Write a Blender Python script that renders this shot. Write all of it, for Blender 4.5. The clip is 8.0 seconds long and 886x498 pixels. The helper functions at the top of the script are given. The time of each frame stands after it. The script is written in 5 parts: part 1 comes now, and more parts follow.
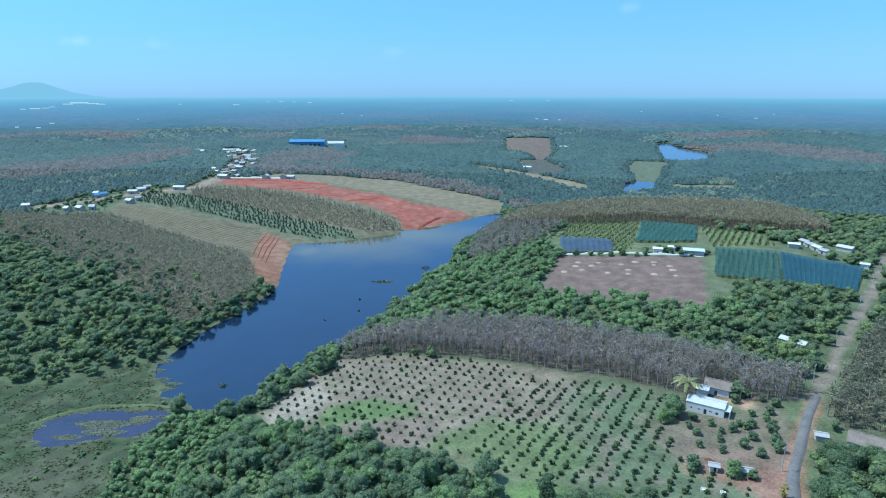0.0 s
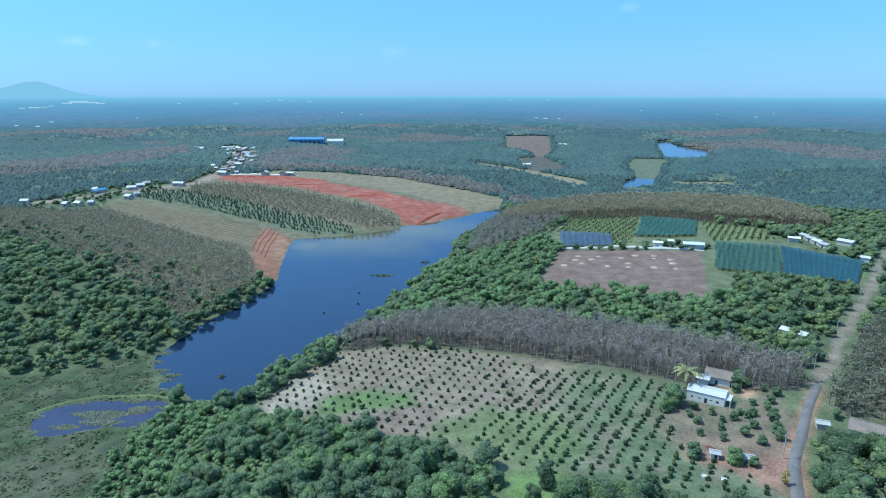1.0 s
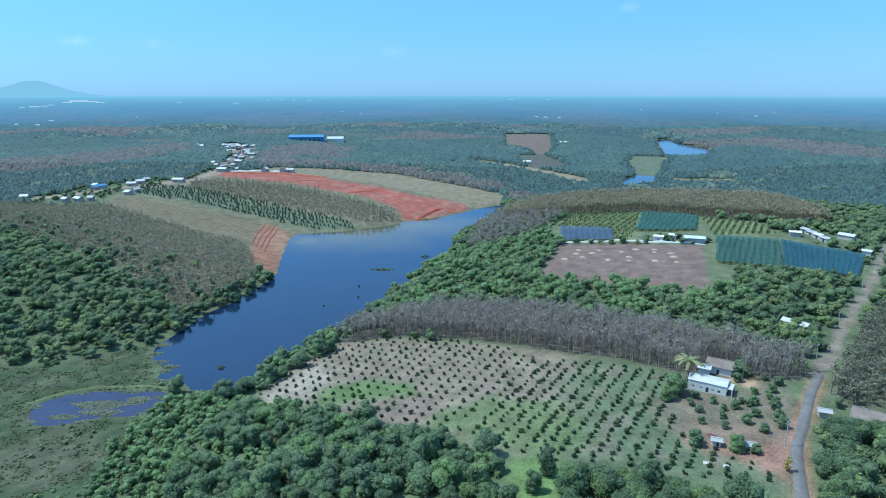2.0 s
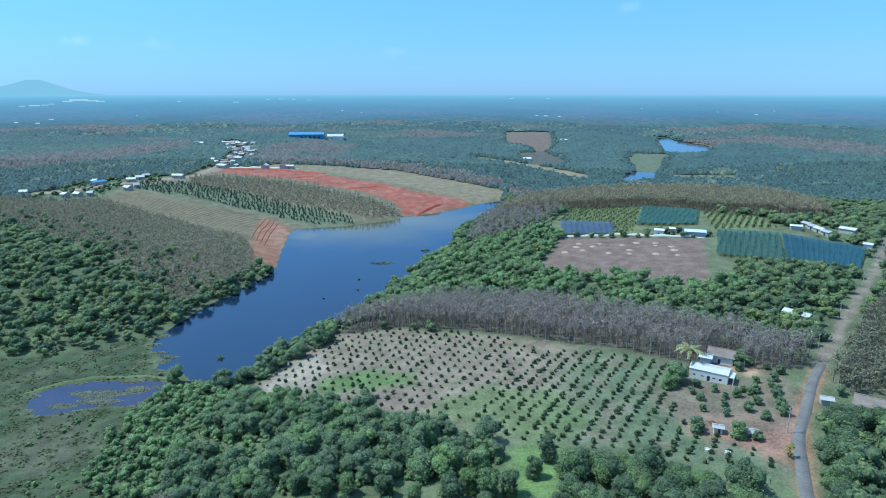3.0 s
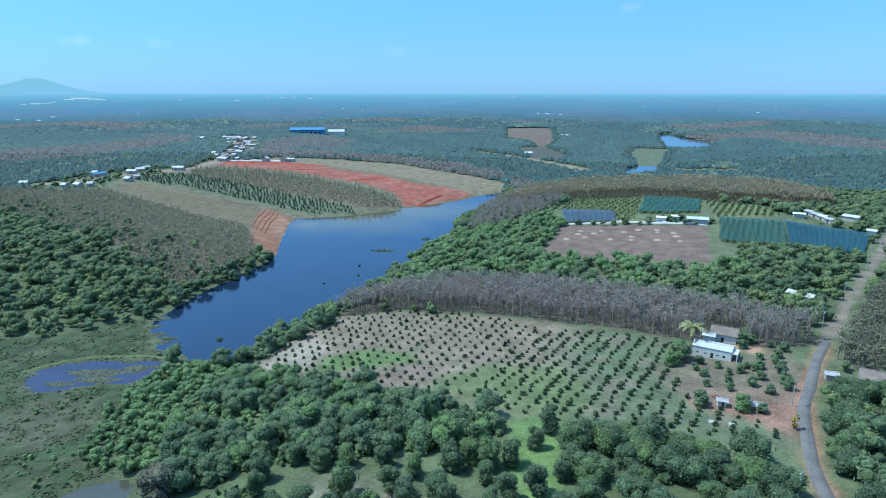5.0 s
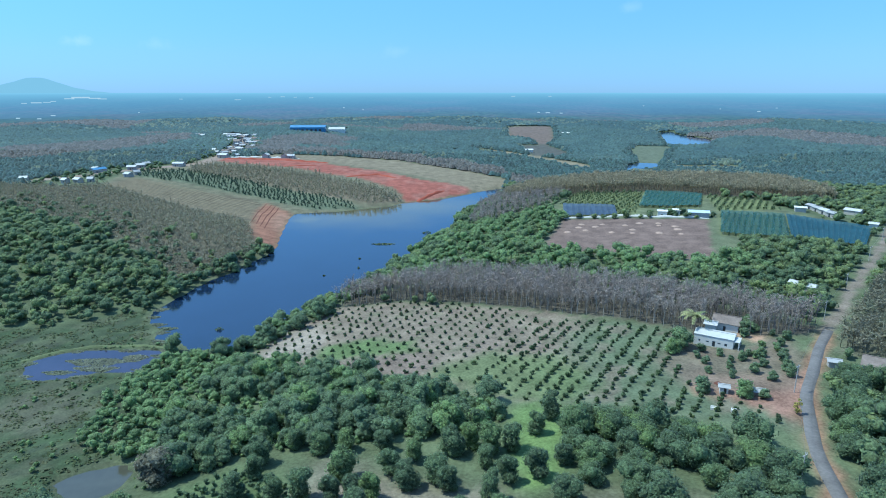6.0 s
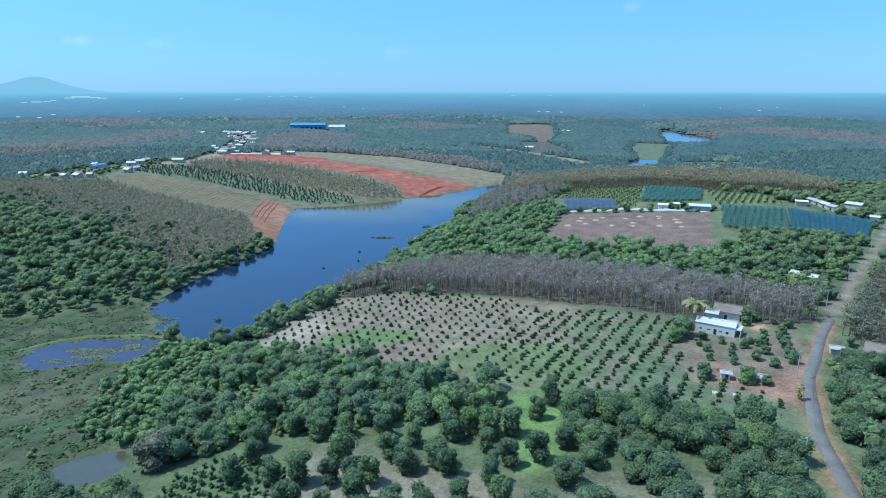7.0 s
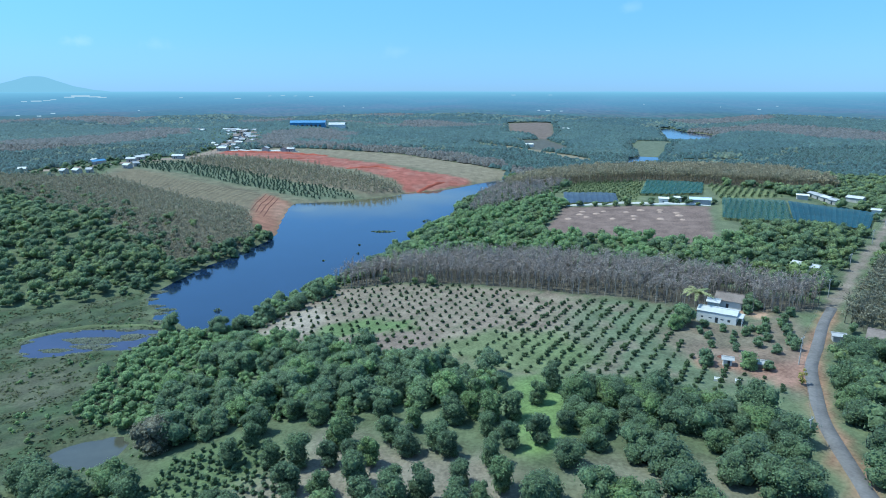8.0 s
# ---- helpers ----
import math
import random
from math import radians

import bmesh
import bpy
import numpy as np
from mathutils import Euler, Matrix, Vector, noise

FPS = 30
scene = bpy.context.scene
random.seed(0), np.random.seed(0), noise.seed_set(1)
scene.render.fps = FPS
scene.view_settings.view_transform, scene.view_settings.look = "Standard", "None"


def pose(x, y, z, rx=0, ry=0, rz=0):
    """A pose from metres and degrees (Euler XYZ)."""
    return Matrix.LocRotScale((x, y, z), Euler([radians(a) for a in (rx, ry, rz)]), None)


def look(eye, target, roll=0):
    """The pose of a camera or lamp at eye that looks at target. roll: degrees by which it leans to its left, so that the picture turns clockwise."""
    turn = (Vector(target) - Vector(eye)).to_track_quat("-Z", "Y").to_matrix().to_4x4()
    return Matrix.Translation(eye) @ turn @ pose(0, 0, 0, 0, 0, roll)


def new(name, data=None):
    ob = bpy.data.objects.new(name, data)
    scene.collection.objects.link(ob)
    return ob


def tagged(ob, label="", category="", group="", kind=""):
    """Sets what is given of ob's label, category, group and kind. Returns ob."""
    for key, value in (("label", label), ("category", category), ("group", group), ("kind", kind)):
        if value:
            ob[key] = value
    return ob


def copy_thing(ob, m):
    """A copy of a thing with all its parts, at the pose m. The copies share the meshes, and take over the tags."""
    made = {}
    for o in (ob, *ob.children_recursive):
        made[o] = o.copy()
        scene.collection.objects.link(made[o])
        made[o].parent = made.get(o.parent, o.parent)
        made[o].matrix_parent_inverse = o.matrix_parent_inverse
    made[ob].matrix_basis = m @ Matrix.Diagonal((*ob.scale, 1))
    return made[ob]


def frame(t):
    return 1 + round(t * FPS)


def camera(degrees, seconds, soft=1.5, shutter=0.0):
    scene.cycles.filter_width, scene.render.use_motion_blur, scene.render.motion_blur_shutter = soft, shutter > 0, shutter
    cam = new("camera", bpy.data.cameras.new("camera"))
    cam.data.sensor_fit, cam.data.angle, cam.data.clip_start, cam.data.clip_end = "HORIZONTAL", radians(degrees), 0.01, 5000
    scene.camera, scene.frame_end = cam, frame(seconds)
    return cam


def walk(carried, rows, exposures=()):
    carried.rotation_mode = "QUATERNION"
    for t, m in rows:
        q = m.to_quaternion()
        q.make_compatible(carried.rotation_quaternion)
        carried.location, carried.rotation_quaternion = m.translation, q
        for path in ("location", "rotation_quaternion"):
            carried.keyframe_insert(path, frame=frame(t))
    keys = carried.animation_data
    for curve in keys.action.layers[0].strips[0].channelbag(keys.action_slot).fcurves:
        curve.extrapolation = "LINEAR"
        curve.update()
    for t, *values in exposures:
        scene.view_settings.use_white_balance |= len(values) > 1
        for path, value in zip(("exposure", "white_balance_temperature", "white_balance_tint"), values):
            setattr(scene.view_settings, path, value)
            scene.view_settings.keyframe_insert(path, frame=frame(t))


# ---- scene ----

# ---- camera: a drone that sinks straight down with its gimbal held still ----
cam = camera(71.0, 8.0, soft=1.0)
UNIT = 1.25   # metres to one unit of the plan below
PATH = [
    (0.0, 0.00, 0.00, 109.60, 0.000, -14.379, 0.0),
    (0.5, 0.04, -0.05, 107.76, -0.025, -14.382, 0.0),
    (1.0, 0.03, -0.09, 105.94, -0.036, -14.385, 0.0),
    (1.5, 0.00, -0.09, 104.14, -0.031, -14.388, 0.0),
    (3.0, 0.05, -0.10, 98.58, -0.009, -14.407, 0.0),
    (3.5, 0.09, -0.17, 96.70, 0.004, -14.410, 0.0),
    (4.0, 0.14, -0.20, 94.85, 0.029, -14.412, 0.0),
    (4.5, 0.15, -0.24, 92.97, 0.066, -14.413, 0.0),
    (6.0, 0.22, -0.28, 87.16, 0.150, -14.405, 0.0),
    (6.5, 0.23, -0.31, 85.21, 0.164, -14.403, 0.0),
    (7.0, 0.25, -0.31, 83.33, 0.163, -14.398, 0.0),
    (7.5, 0.24, -0.32, 81.43, 0.158, -14.395, 0.0),
    (8.0, 0.20, -0.32, 79.58, 0.162, -14.392, 0.0),
]
walk(cam, [(t, pose(UNIT * x, UNIT * y, UNIT * z, 90 + pitch, roll, yaw)) for t, x, y, z, yaw, pitch, roll in PATH],
     exposures=[(0.0, 0.26, 5480, -1), (8.0, 0.26, 5480, -1)])

# ---- daylight ----
SUN_AZ, SUN_EL = radians(-84), radians(60)   # azimuth from +y, clockwise seen from above
world = bpy.data.worlds.new("sky")
scene.world = world
world.use_nodes = True
wn, wl = world.node_tree.nodes, world.node_tree.links
sky = wn.new("ShaderNodeTexSky")
sky.sky_type, sky.sun_disc = "NISHITA", False
sky.sun_elevation, sky.sun_rotation = SUN_EL, SUN_AZ
sky.air_density, sky.dust_density, sky.ozone_density, sky.altitude = 1.0, 0.0, 3.0, 500
wn["Background"].inputs["Strength"].default_value = 0.10
tone = wn.new("ShaderNodeVectorMath")
tone.operation = "MULTIPLY"
tint = wn.new("ShaderNodeValToRGB")
tint.color_ramp.elements[0].color, tint.color_ramp.elements[1].color = (0.44, 0.76, 1.52, 1), (0.96, 0.95, 0.84, 1)
tint.color_ramp.elements[1].position = 0.6
tint.color_ramp.elements.new(0.05).color = (0.53, 0.77, 1.20, 1)
tint.color_ramp.elements.new(0.14).color = (0.59, 0.81, 1.03, 1)
wl.new(tint.outputs[0], tone.inputs[1])
# sky scaled by height: less glare over the horizon, extra light overhead, out of view, added to fill shadows
where, up, overhead_fill, even = wn.new("ShaderNodeTexCoord"), wn.new("ShaderNodeSeparateXYZ"), wn.new("ShaderNodeMapRange"), wn.new("ShaderNodeVectorMath")
wl.new(where.outputs["Generated"], up.inputs[0]), wl.new(up.outputs["Z"], overhead_fill.inputs["Value"]), wl.new(up.outputs["Z"], tint.inputs[0])
overhead_fill.inputs["From Min"].default_value, overhead_fill.inputs["From Max"].default_value = 0.0, 0.7
overhead_fill.inputs["To Min"].default_value, overhead_fill.inputs["To Max"].default_value = 0.85, 3.5
even.operation = "SCALE"
wl.new(sky.outputs[0], even.inputs[0]), wl.new(overhead_fill.outputs[0], even.inputs["Scale"])
wl.new(even.outputs[0], tone.inputs[0])
# four faint wisps of fair-weather cloud low over the plain: bearing, height above the horizon, size
puffs, ragged = tone.outputs[0], wn.new("ShaderNodeTexNoise")
ragged.inputs["Scale"].default_value, ragged.inputs["Detail"].default_value = 60, 6
wl.new(where.outputs["Generated"], ragged.inputs["Vector"])
for az, el, wide, thick in ((-29.3, 3.6, 0.030, 0.16), (-23.7, 3.5, 0.034, 0.08), (-4.3, 3.2, 0.040, 0.06), (15.8, 6.6, 0.030, 0.10)):
    az, el = radians(az), radians(el)
    off, size, soft, blend = wn.new("ShaderNodeVectorMath"), wn.new("ShaderNodeVectorMath"), wn.new("ShaderNodeMath"), wn.new("ShaderNodeMix")
    stretch = wn.new("ShaderNodeVectorMath")
    off.operation, stretch.operation, size.operation, soft.operation, blend.data_type = "SUBTRACT", "MULTIPLY", "LENGTH", "MULTIPLY_ADD", "RGBA"
    off.inputs[1].default_value = (math.sin(az) * math.cos(el), math.cos(az) * math.cos(el), math.sin(el))
    stretch.inputs[1].default_value = (1 / wide, 1 / wide, 2.4 / wide)
    soft.inputs[1].default_value = 1.3
    wl.new(where.outputs["Generated"], off.inputs[0]), wl.new(off.outputs[0], stretch.inputs[0]), wl.new(stretch.outputs[0], size.inputs[0])
    wl.new(ragged.outputs["Fac"], soft.inputs[0]), wl.new(size.outputs["Value"], soft.inputs[2])
    near = wn.new("ShaderNodeMapRange")
    near.interpolation_type = "SMOOTHSTEP"
    for key, val in (("From Min", 0.55), ("From Max", 1.4), ("To Min", thick), ("To Max", 0.0)):
        near.inputs[key].default_value = val
    wl.new(soft.outputs[0], near.inputs["Value"]), wl.new(near.outputs[0], blend.inputs["Factor"])
    wl.new(puffs, blend.inputs["A"])
    blend.inputs["B"].default_value = (9.0, 9.6, 10.0, 1)
    puffs = blend.outputs["Result"]
wl.new(puffs, wn["Background"].inputs["Color"])
lamp = bpy.data.lights.new("sun", "SUN")
lamp.energy, lamp.angle, lamp.color = 4.5, radians(0.5), (1.0, 0.97, 0.83)
to_sun = Vector((math.sin(SUN_AZ) * math.cos(SUN_EL), math.cos(SUN_AZ) * math.cos(SUN_EL), math.sin(SUN_EL)))
sun = new("sun", lamp)
sun.matrix_world = look(to_sun * 300, (0, 0, 0))

# ---- materials ----
def mat(name, color, rough=0.8, spec=0.3, metal=0.0, vary=0.0, scale=1.0, bump=0.0):
    """A procedural surface: two scales of noise on the base colour, and a fine bump."""
    m = bpy.data.materials.new(name)
    m.use_nodes = True
    n, l = m.node_tree.nodes, m.node_tree.links
    p = n["Principled BSDF"]
    p.inputs["Base Color"].default_value = (*color, 1)
    p.inputs["Roughness"].default_value, p.inputs["Metallic"].default_value = rough, metal
    p.inputs["Specular IOR Level"].default_value = spec
    if vary or bump:
        geo = n.new("ShaderNodeNewGeometry")
        a, b = n.new("ShaderNodeTexNoise"), n.new("ShaderNodeTexNoise")
        a.inputs["Scale"].default_value, b.inputs["Scale"].default_value = scale, scale * 0.17
        a.inputs["Detail"].default_value = 5
        for t in (a, b):
            l.new(geo.outputs["Position"], t.inputs["Vector"])
        add = n.new("ShaderNodeMath")
        l.new(a.outputs["Fac"], add.inputs[0]), l.new(b.outputs["Fac"], add.inputs[1])
        ramp = n.new("ShaderNodeMapRange")
        ramp.inputs["From Min"].default_value, ramp.inputs["From Max"].default_value = 0.6, 1.4
        ramp.inputs["To Min"].default_value, ramp.inputs["To Max"].default_value = 1 - vary, 1 + vary
        l.new(add.outputs[0], ramp.inputs["Value"])
        mul = n.new("ShaderNodeVectorMath")
        mul.operation = "SCALE"
        mul.inputs[0].default_value = color
        l.new(ramp.outputs[0], mul.inputs["Scale"])
        l.new(mul.outputs[0], p.inputs["Base Color"])
        if bump:
            bp = n.new("ShaderNodeBump")
            bp.inputs["Strength"].default_value = bump
            l.new(a.outputs["Fac"], bp.inputs["Height"])
            l.new(bp.outputs[0], p.inputs["Normal"])
    return m


def leaf_mat(name, dark, light, third, translucent=0.25, rough=0.6, spec=0.25, sheen=0.0, coarse=0.9, fine=1.6):
    """Foliage: hue from leaf to leaf (island) and from plant to plant (tint attribute and object)."""
    m = bpy.data.materials.new(name)
    m.use_nodes = True
    n, l = m.node_tree.nodes, m.node_tree.links
    p = n["Principled BSDF"]
    p.inputs["Roughness"].default_value, p.inputs["Specular IOR Level"].default_value = rough, spec
    p.inputs["Sheen Weight"].default_value, p.inputs["Sheen Roughness"].default_value = sheen, 0.5
    p.inputs["Sheen Tint"].default_value = (0.80, 0.95, 0.95, 1)
    info, geo, att = n.new("ShaderNodeObjectInfo"), n.new("ShaderNodeNewGeometry"), n.new("ShaderNodeAttribute")
    att.attribute_name = "tint"
    add = n.new("ShaderNodeMath")
    l.new(info.outputs["Random"], add.inputs[0]), l.new(att.outputs["Fac"], add.inputs[1])
    fr = n.new("ShaderNodeMath")
    fr.operation = "FRACT"
    l.new(add.outputs[0], fr.inputs[0])
    ramp = n.new("ShaderNodeValToRGB")
    e = ramp.color_ramp.elements
    e[0].color, e[1].color, e[1].position = (*dark, 1), (*third, 1), 1.0
    mid = e.new(0.72)
    mid.color = (*light, 1)
    l.new(fr.outputs[0], ramp.inputs[0])
    rng = n.new("ShaderNodeMapRange")
    rng.inputs["To Min"].default_value, rng.inputs["To Max"].default_value = 0.72, 1.3
    l.new(geo.outputs["Random Per Island"], rng.inputs["Value"])
    mul = n.new("ShaderNodeVectorMath")
    mul.operation = "SCALE"
    l.new(ramp.outputs[0], mul.inputs[0]), l.new(rng.outputs[0], mul.inputs["Scale"])
    grain, gr = n.new("ShaderNodeTexNoise"), n.new("ShaderNodeMapRange")
    grain.inputs["Scale"].default_value, grain.inputs["Detail"].default_value = fine, 3
    l.new(geo.outputs["Position"], grain.inputs["Vector"])
    for key, val in (("From Min", 0.35), ("From Max", 0.65), ("To Min", 0.6), ("To Max", 1.4)):
        gr.inputs[key].default_value = val
    l.new(grain.outputs["Fac"], gr.inputs["Value"])
    fine_mul = n.new("ShaderNodeVectorMath")
    fine_mul.operation = "SCALE"
    l.new(mul.outputs[0], fine_mul.inputs[0]), l.new(gr.outputs[0], fine_mul.inputs["Scale"])
    mul = fine_mul
    relief = n.new("ShaderNodeBump")
    relief.inputs["Strength"].default_value, relief.inputs["Distance"].default_value = coarse, 0.6
    l.new(grain.outputs["Fac"], relief.inputs["Height"]), l.new(relief.outputs[0], p.inputs["Normal"])
    l.new(mul.outputs[0], p.inputs["Base Color"])
    if translucent:
        tr, mix = n.new("ShaderNodeBsdfTranslucent"), n.new("ShaderNodeMixShader")
        mix.inputs[0].default_value = translucent
        l.new(mul.outputs[0], tr.inputs["Color"])
        l.new(p.outputs[0], mix.inputs[1]), l.new(tr.outputs[0], mix.inputs[2])
        l.new(mix.outputs[0], n["Material Output"].inputs["Surface"])
    return m


LEAF = leaf_mat("broad_leaf", (0.120, 0.172, 0.094), (0.160, 0.226, 0.112), (0.190, 0.268, 0.104), 0.5, 0.75, 0.15, 0.15, 1.1, 2.0)
THICK = leaf_mat("thicket_leaf", (0.150, 0.212, 0.116), (0.200, 0.275, 0.138), (0.225, 0.325, 0.122), 0.5, 0.75, 0.15, 0.2, 1.0, 2.0)
ORCH = leaf_mat("orchard_leaf", (0.078, 0.112, 0.060), (0.098, 0.140, 0.066), (0.120, 0.165, 0.072), 0.4, 0.75, 0.15)
WOOD_LEAF = leaf_mat("woodland_leaf", (0.118, 0.170, 0.090), (0.162, 0.220, 0.106), (0.222, 0.275, 0.110), 0.48, 0.75, 0.15, 0.15, 0.8, 1.4)
# leaf colour pushed towards blue, standing in for haze over the far woods
HAZED_LEAF = leaf_mat("haze_tinted_far_leaf", (0.028, 0.056, 0.056), (0.052, 0.086, 0.072), (0.098, 0.118, 0.078), 0.1, 0.8, 0.15, 0.2, 0.6, 0.4)
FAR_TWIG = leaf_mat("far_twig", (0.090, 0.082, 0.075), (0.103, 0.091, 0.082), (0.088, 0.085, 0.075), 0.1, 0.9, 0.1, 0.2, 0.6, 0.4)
DRY_LEAF = leaf_mat("dry_leaf", (0.180, 0.178, 0.130), (0.205, 0.198, 0.145), (0.175, 0.182, 0.128), 0.4, 0.8, 0.1)
OLIVE = leaf_mat("olive_scrub", (0.215, 0.202, 0.140), (0.240, 0.220, 0.150), (0.182, 0.192, 0.122), 0.35, 0.8, 0.15, 0.2)
TWIG = leaf_mat("bare_twig", (0.310, 0.268, 0.240), (0.355, 0.305, 0.270), (0.33, 0.270, 0.228), 0.3, 0.95, 0.05, 0.15)
RUST_TWIG = leaf_mat("rust_twig", (0.31, 0.268, 0.172), (0.355, 0.302, 0.195), (0.28, 0.265, 0.165), 0.3, 0.9, 0.1, 0.2)
GRASS = leaf_mat("marsh_sedge", (0.088, 0.118, 0.060), (0.112, 0.138, 0.068), (0.135, 0.138, 0.080), 0.45, 0.85, 0.1, 0.0, 0.5)
FRESH = leaf_mat("fresh_leaf", (0.190, 0.275, 0.124), (0.230, 0.325, 0.140), (0.270, 0.360, 0.140), 0.5, 0.75, 0.15, 0.15, 0.9, 2.0)
NEEDLE = leaf_mat("conifer_leaf", (0.045, 0.080, 0.050), (0.058, 0.098, 0.056), (0.07, 0.11, 0.06), 0.1)
BARK = mat("bark", (0.16, 0.13, 0.10), 0.9, 0.1, vary=0.4, scale=3)
PALE_BARK = mat("pale_bark", (0.30, 0.27, 0.23), 0.9, 0.1, vary=0.4, scale=3)
ASPHALT = mat("asphalt", (0.140, 0.132, 0.130), 0.95, 0.12, vary=0.25, scale=1.3, bump=0.2)
WATER = mat("lake_water", (0.009, 0.019, 0.044), 0.1, 0.5, vary=0.15, scale=0.25, bump=0.06)
DULL = mat("weedy_water", (0.030, 0.030, 0.056), 0.16, 0.35, vary=0.3, scale=0.4, bump=0.06)
SILT = [((-62, 448, 0), 44), ((-22, 478, 0), 40), ((-96, 425, 0), 14)]   # muddy shallows under the earthworks, in plan units
wn_, wl_ = WATER.node_tree.nodes, WATER.node_tree.links
wp, wg, wt, muddy = wn_["Principled BSDF"], wn_.new("ShaderNodeNewGeometry"), wn_.new("ShaderNodeTexNoise"), None
wt.inputs["Scale"].default_value, wt.inputs["Detail"].default_value = 0.02, 5
wl_.new(wg.outputs["Position"], wt.inputs["Vector"])
for centre, wide in SILT:
    away, cloud, sway = wn_.new("ShaderNodeVectorMath"), wn_.new("ShaderNodeMapRange"), wn_.new("ShaderNodeMath")
    away.operation, sway.operation = "DISTANCE", "MULTIPLY_ADD"
    away.inputs[1].default_value = [UNIT * v for v in centre]
    sway.inputs[1].default_value = 70
    wl_.new(wg.outputs["Position"], away.inputs[0]), wl_.new(wt.outputs["Fac"], sway.inputs[0]), wl_.new(away.outputs["Value"], sway.inputs[2])
    cloud.inputs["From Min"].default_value, cloud.inputs["From Max"].default_value = 35, 35 + 1.7 * UNIT * wide
    cloud.inputs["To Min"].default_value, cloud.inputs["To Max"].default_value = 0.85, 0.0
    wl_.new(sway.outputs[0], cloud.inputs["Value"])
    if muddy is None:
        muddy = cloud.outputs[0]
    else:
        top = wn_.new("ShaderNodeMath")
        top.operation = "MAXIMUM"
        wl_.new(muddy, top.inputs[0]), wl_.new(cloud.outputs[0], top.inputs[1])
        muddy = top.outputs[0]
stir = wn_.new("ShaderNodeMix")
stir.data_type = "RGBA"
stir.inputs["B"].default_value = (0.125, 0.106, 0.040, 1)
wl_.new(muddy, stir.inputs["Factor"]), wl_.new(wp.inputs["Base Color"].links[0].from_socket, stir.inputs["A"]), wl_.new(stir.outputs["Result"], wp.inputs["Base Color"])
MURKY = mat("murky_water", (0.060, 0.060, 0.044), 0.12, 0.5, vary=0.2, scale=0.3, bump=0.05)

# the far plain: woods, the haze painted over them as glow, and how much of it, from near to far
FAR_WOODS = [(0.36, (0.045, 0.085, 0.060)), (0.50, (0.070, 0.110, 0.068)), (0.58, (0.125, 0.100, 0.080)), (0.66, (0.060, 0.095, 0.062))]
HAZE_GLOW = [(0.0, (0.072, 0.150, 0.195)), (0.14, (0.092, 0.190, 0.295)), (0.35, (0.125, 0.245, 0.415)), (0.6, (0.140, 0.300, 0.475)), (0.8, (0.165, 0.355, 0.520)), (0.94, (0.205, 0.430, 0.590)), (1.0, (0.245, 0.490, 0.650))]
HAZE_MIX = [(0.0, (0.40, 0.40, 0.40)), (0.2, (0.66, 0.66, 0.66)), (0.6, (0.84, 0.84, 0.84)), (1.0, (1.0, 1.0, 1.0))]

# ---- the plan: outlines in metres, x to the east of the first eye, y ahead ----
LAKE = [(-95, 204), (-104, 203), (-106, 213), (-106, 217), (-113, 223), (-117, 231), (-118, 238), (-114, 260), (-113, 269), (-109, 283), (-105, 291), (-102, 307), (-97, 323), (-96, 343), (-101, 370), (-105, 399), (-108, 421), (-108, 441), (-94, 446), (-77, 450), (-62, 460), (-41, 472), (-31, 488), (-2, 505), (20, 528), (33, 546), (52, 561), (61, 543), (43, 509), (29, 475), (19, 452), (8, 417), (4, 377), (-10, 356), (-15, 331), (-25, 308), (-27, 292), (-36, 279), (-42, 261), (-45, 252), (-54, 245), (-60, 231), (-69, 221), (-70, 212), (-69, 205), (-73, 201), (-82, 198), (-88, 196)]
POND = [(-137, 187), (-131, 194), (-126, 197), (-106, 198), (-95, 197), (-94, 192), (-95, 183), (-99, 180), (-109, 180), (-114, 177), (-126, 173), (-132, 178)]
NEAR_POND = [(-88, 121), (-87, 125), (-82, 128), (-75, 130), (-71, 126), (-73, 117), (-82, 115)]
FAR_LAKE = [(447, 1320), (488, 1349), (467, 1266), (468, 1203), (481, 1169), (480, 1126), (416, 980), (378, 949), (357, 949), (344, 964), (390, 1126)]
FAR_POND = [(217, 738), (237, 762), (259, 752), (236, 687), (208, 667), (189, 656)]
ORCHARD = [(-63, 195), (-58, 211), (-43, 235), (-19, 236), (3, 229), (24, 220), (43, 210), (60, 199), (76, 190), (104, 175), (102, 166), (79, 125), (60, 130), (49, 137), (30, 139), (14, 145), (2, 156), (-14, 165), (-36, 176), (-51, 181), (-62, 184)]
GREEN_PATCH = [(-43, 185), (-41, 194), (-28, 198), (-9, 191), (-8, 183), (-26, 183), (-36, 180)]
SANDY = [(-61, 190), (-58, 209), (-47, 215), (-41, 203), (-43, 185), (-53, 182)]
RUBBER = [(-43, 236), (-19, 238), (3, 232), (24, 223), (43, 212), (64, 201), (75, 191), (88, 183), (112, 179), (120, 186), (99, 207), (67, 232), (38, 253), (3, 260), (-23, 254), (-38, 250)]
RIDGE = [(45, 461), (75, 458), (111, 451), (143, 449), (181, 430), (216, 419), (256, 402), (270, 425), (274, 515), (208, 545), (131, 538), (75, 523), (50, 495)]
LEFT_BARE = [(-361, 499), (-303, 479), (-273, 489), (-233, 467), (-188, 441), (-134, 398), (-115, 362), (-101, 322), (-110, 286), (-122, 270), (-179, 324), (-243, 368), (-303, 415)]
LEFT_FIELD = [(-272, 490), (-264, 526), (-224, 500), (-160, 486), (-140, 469), (-128, 414), (-132, 397), (-188, 443), (-233, 469)]
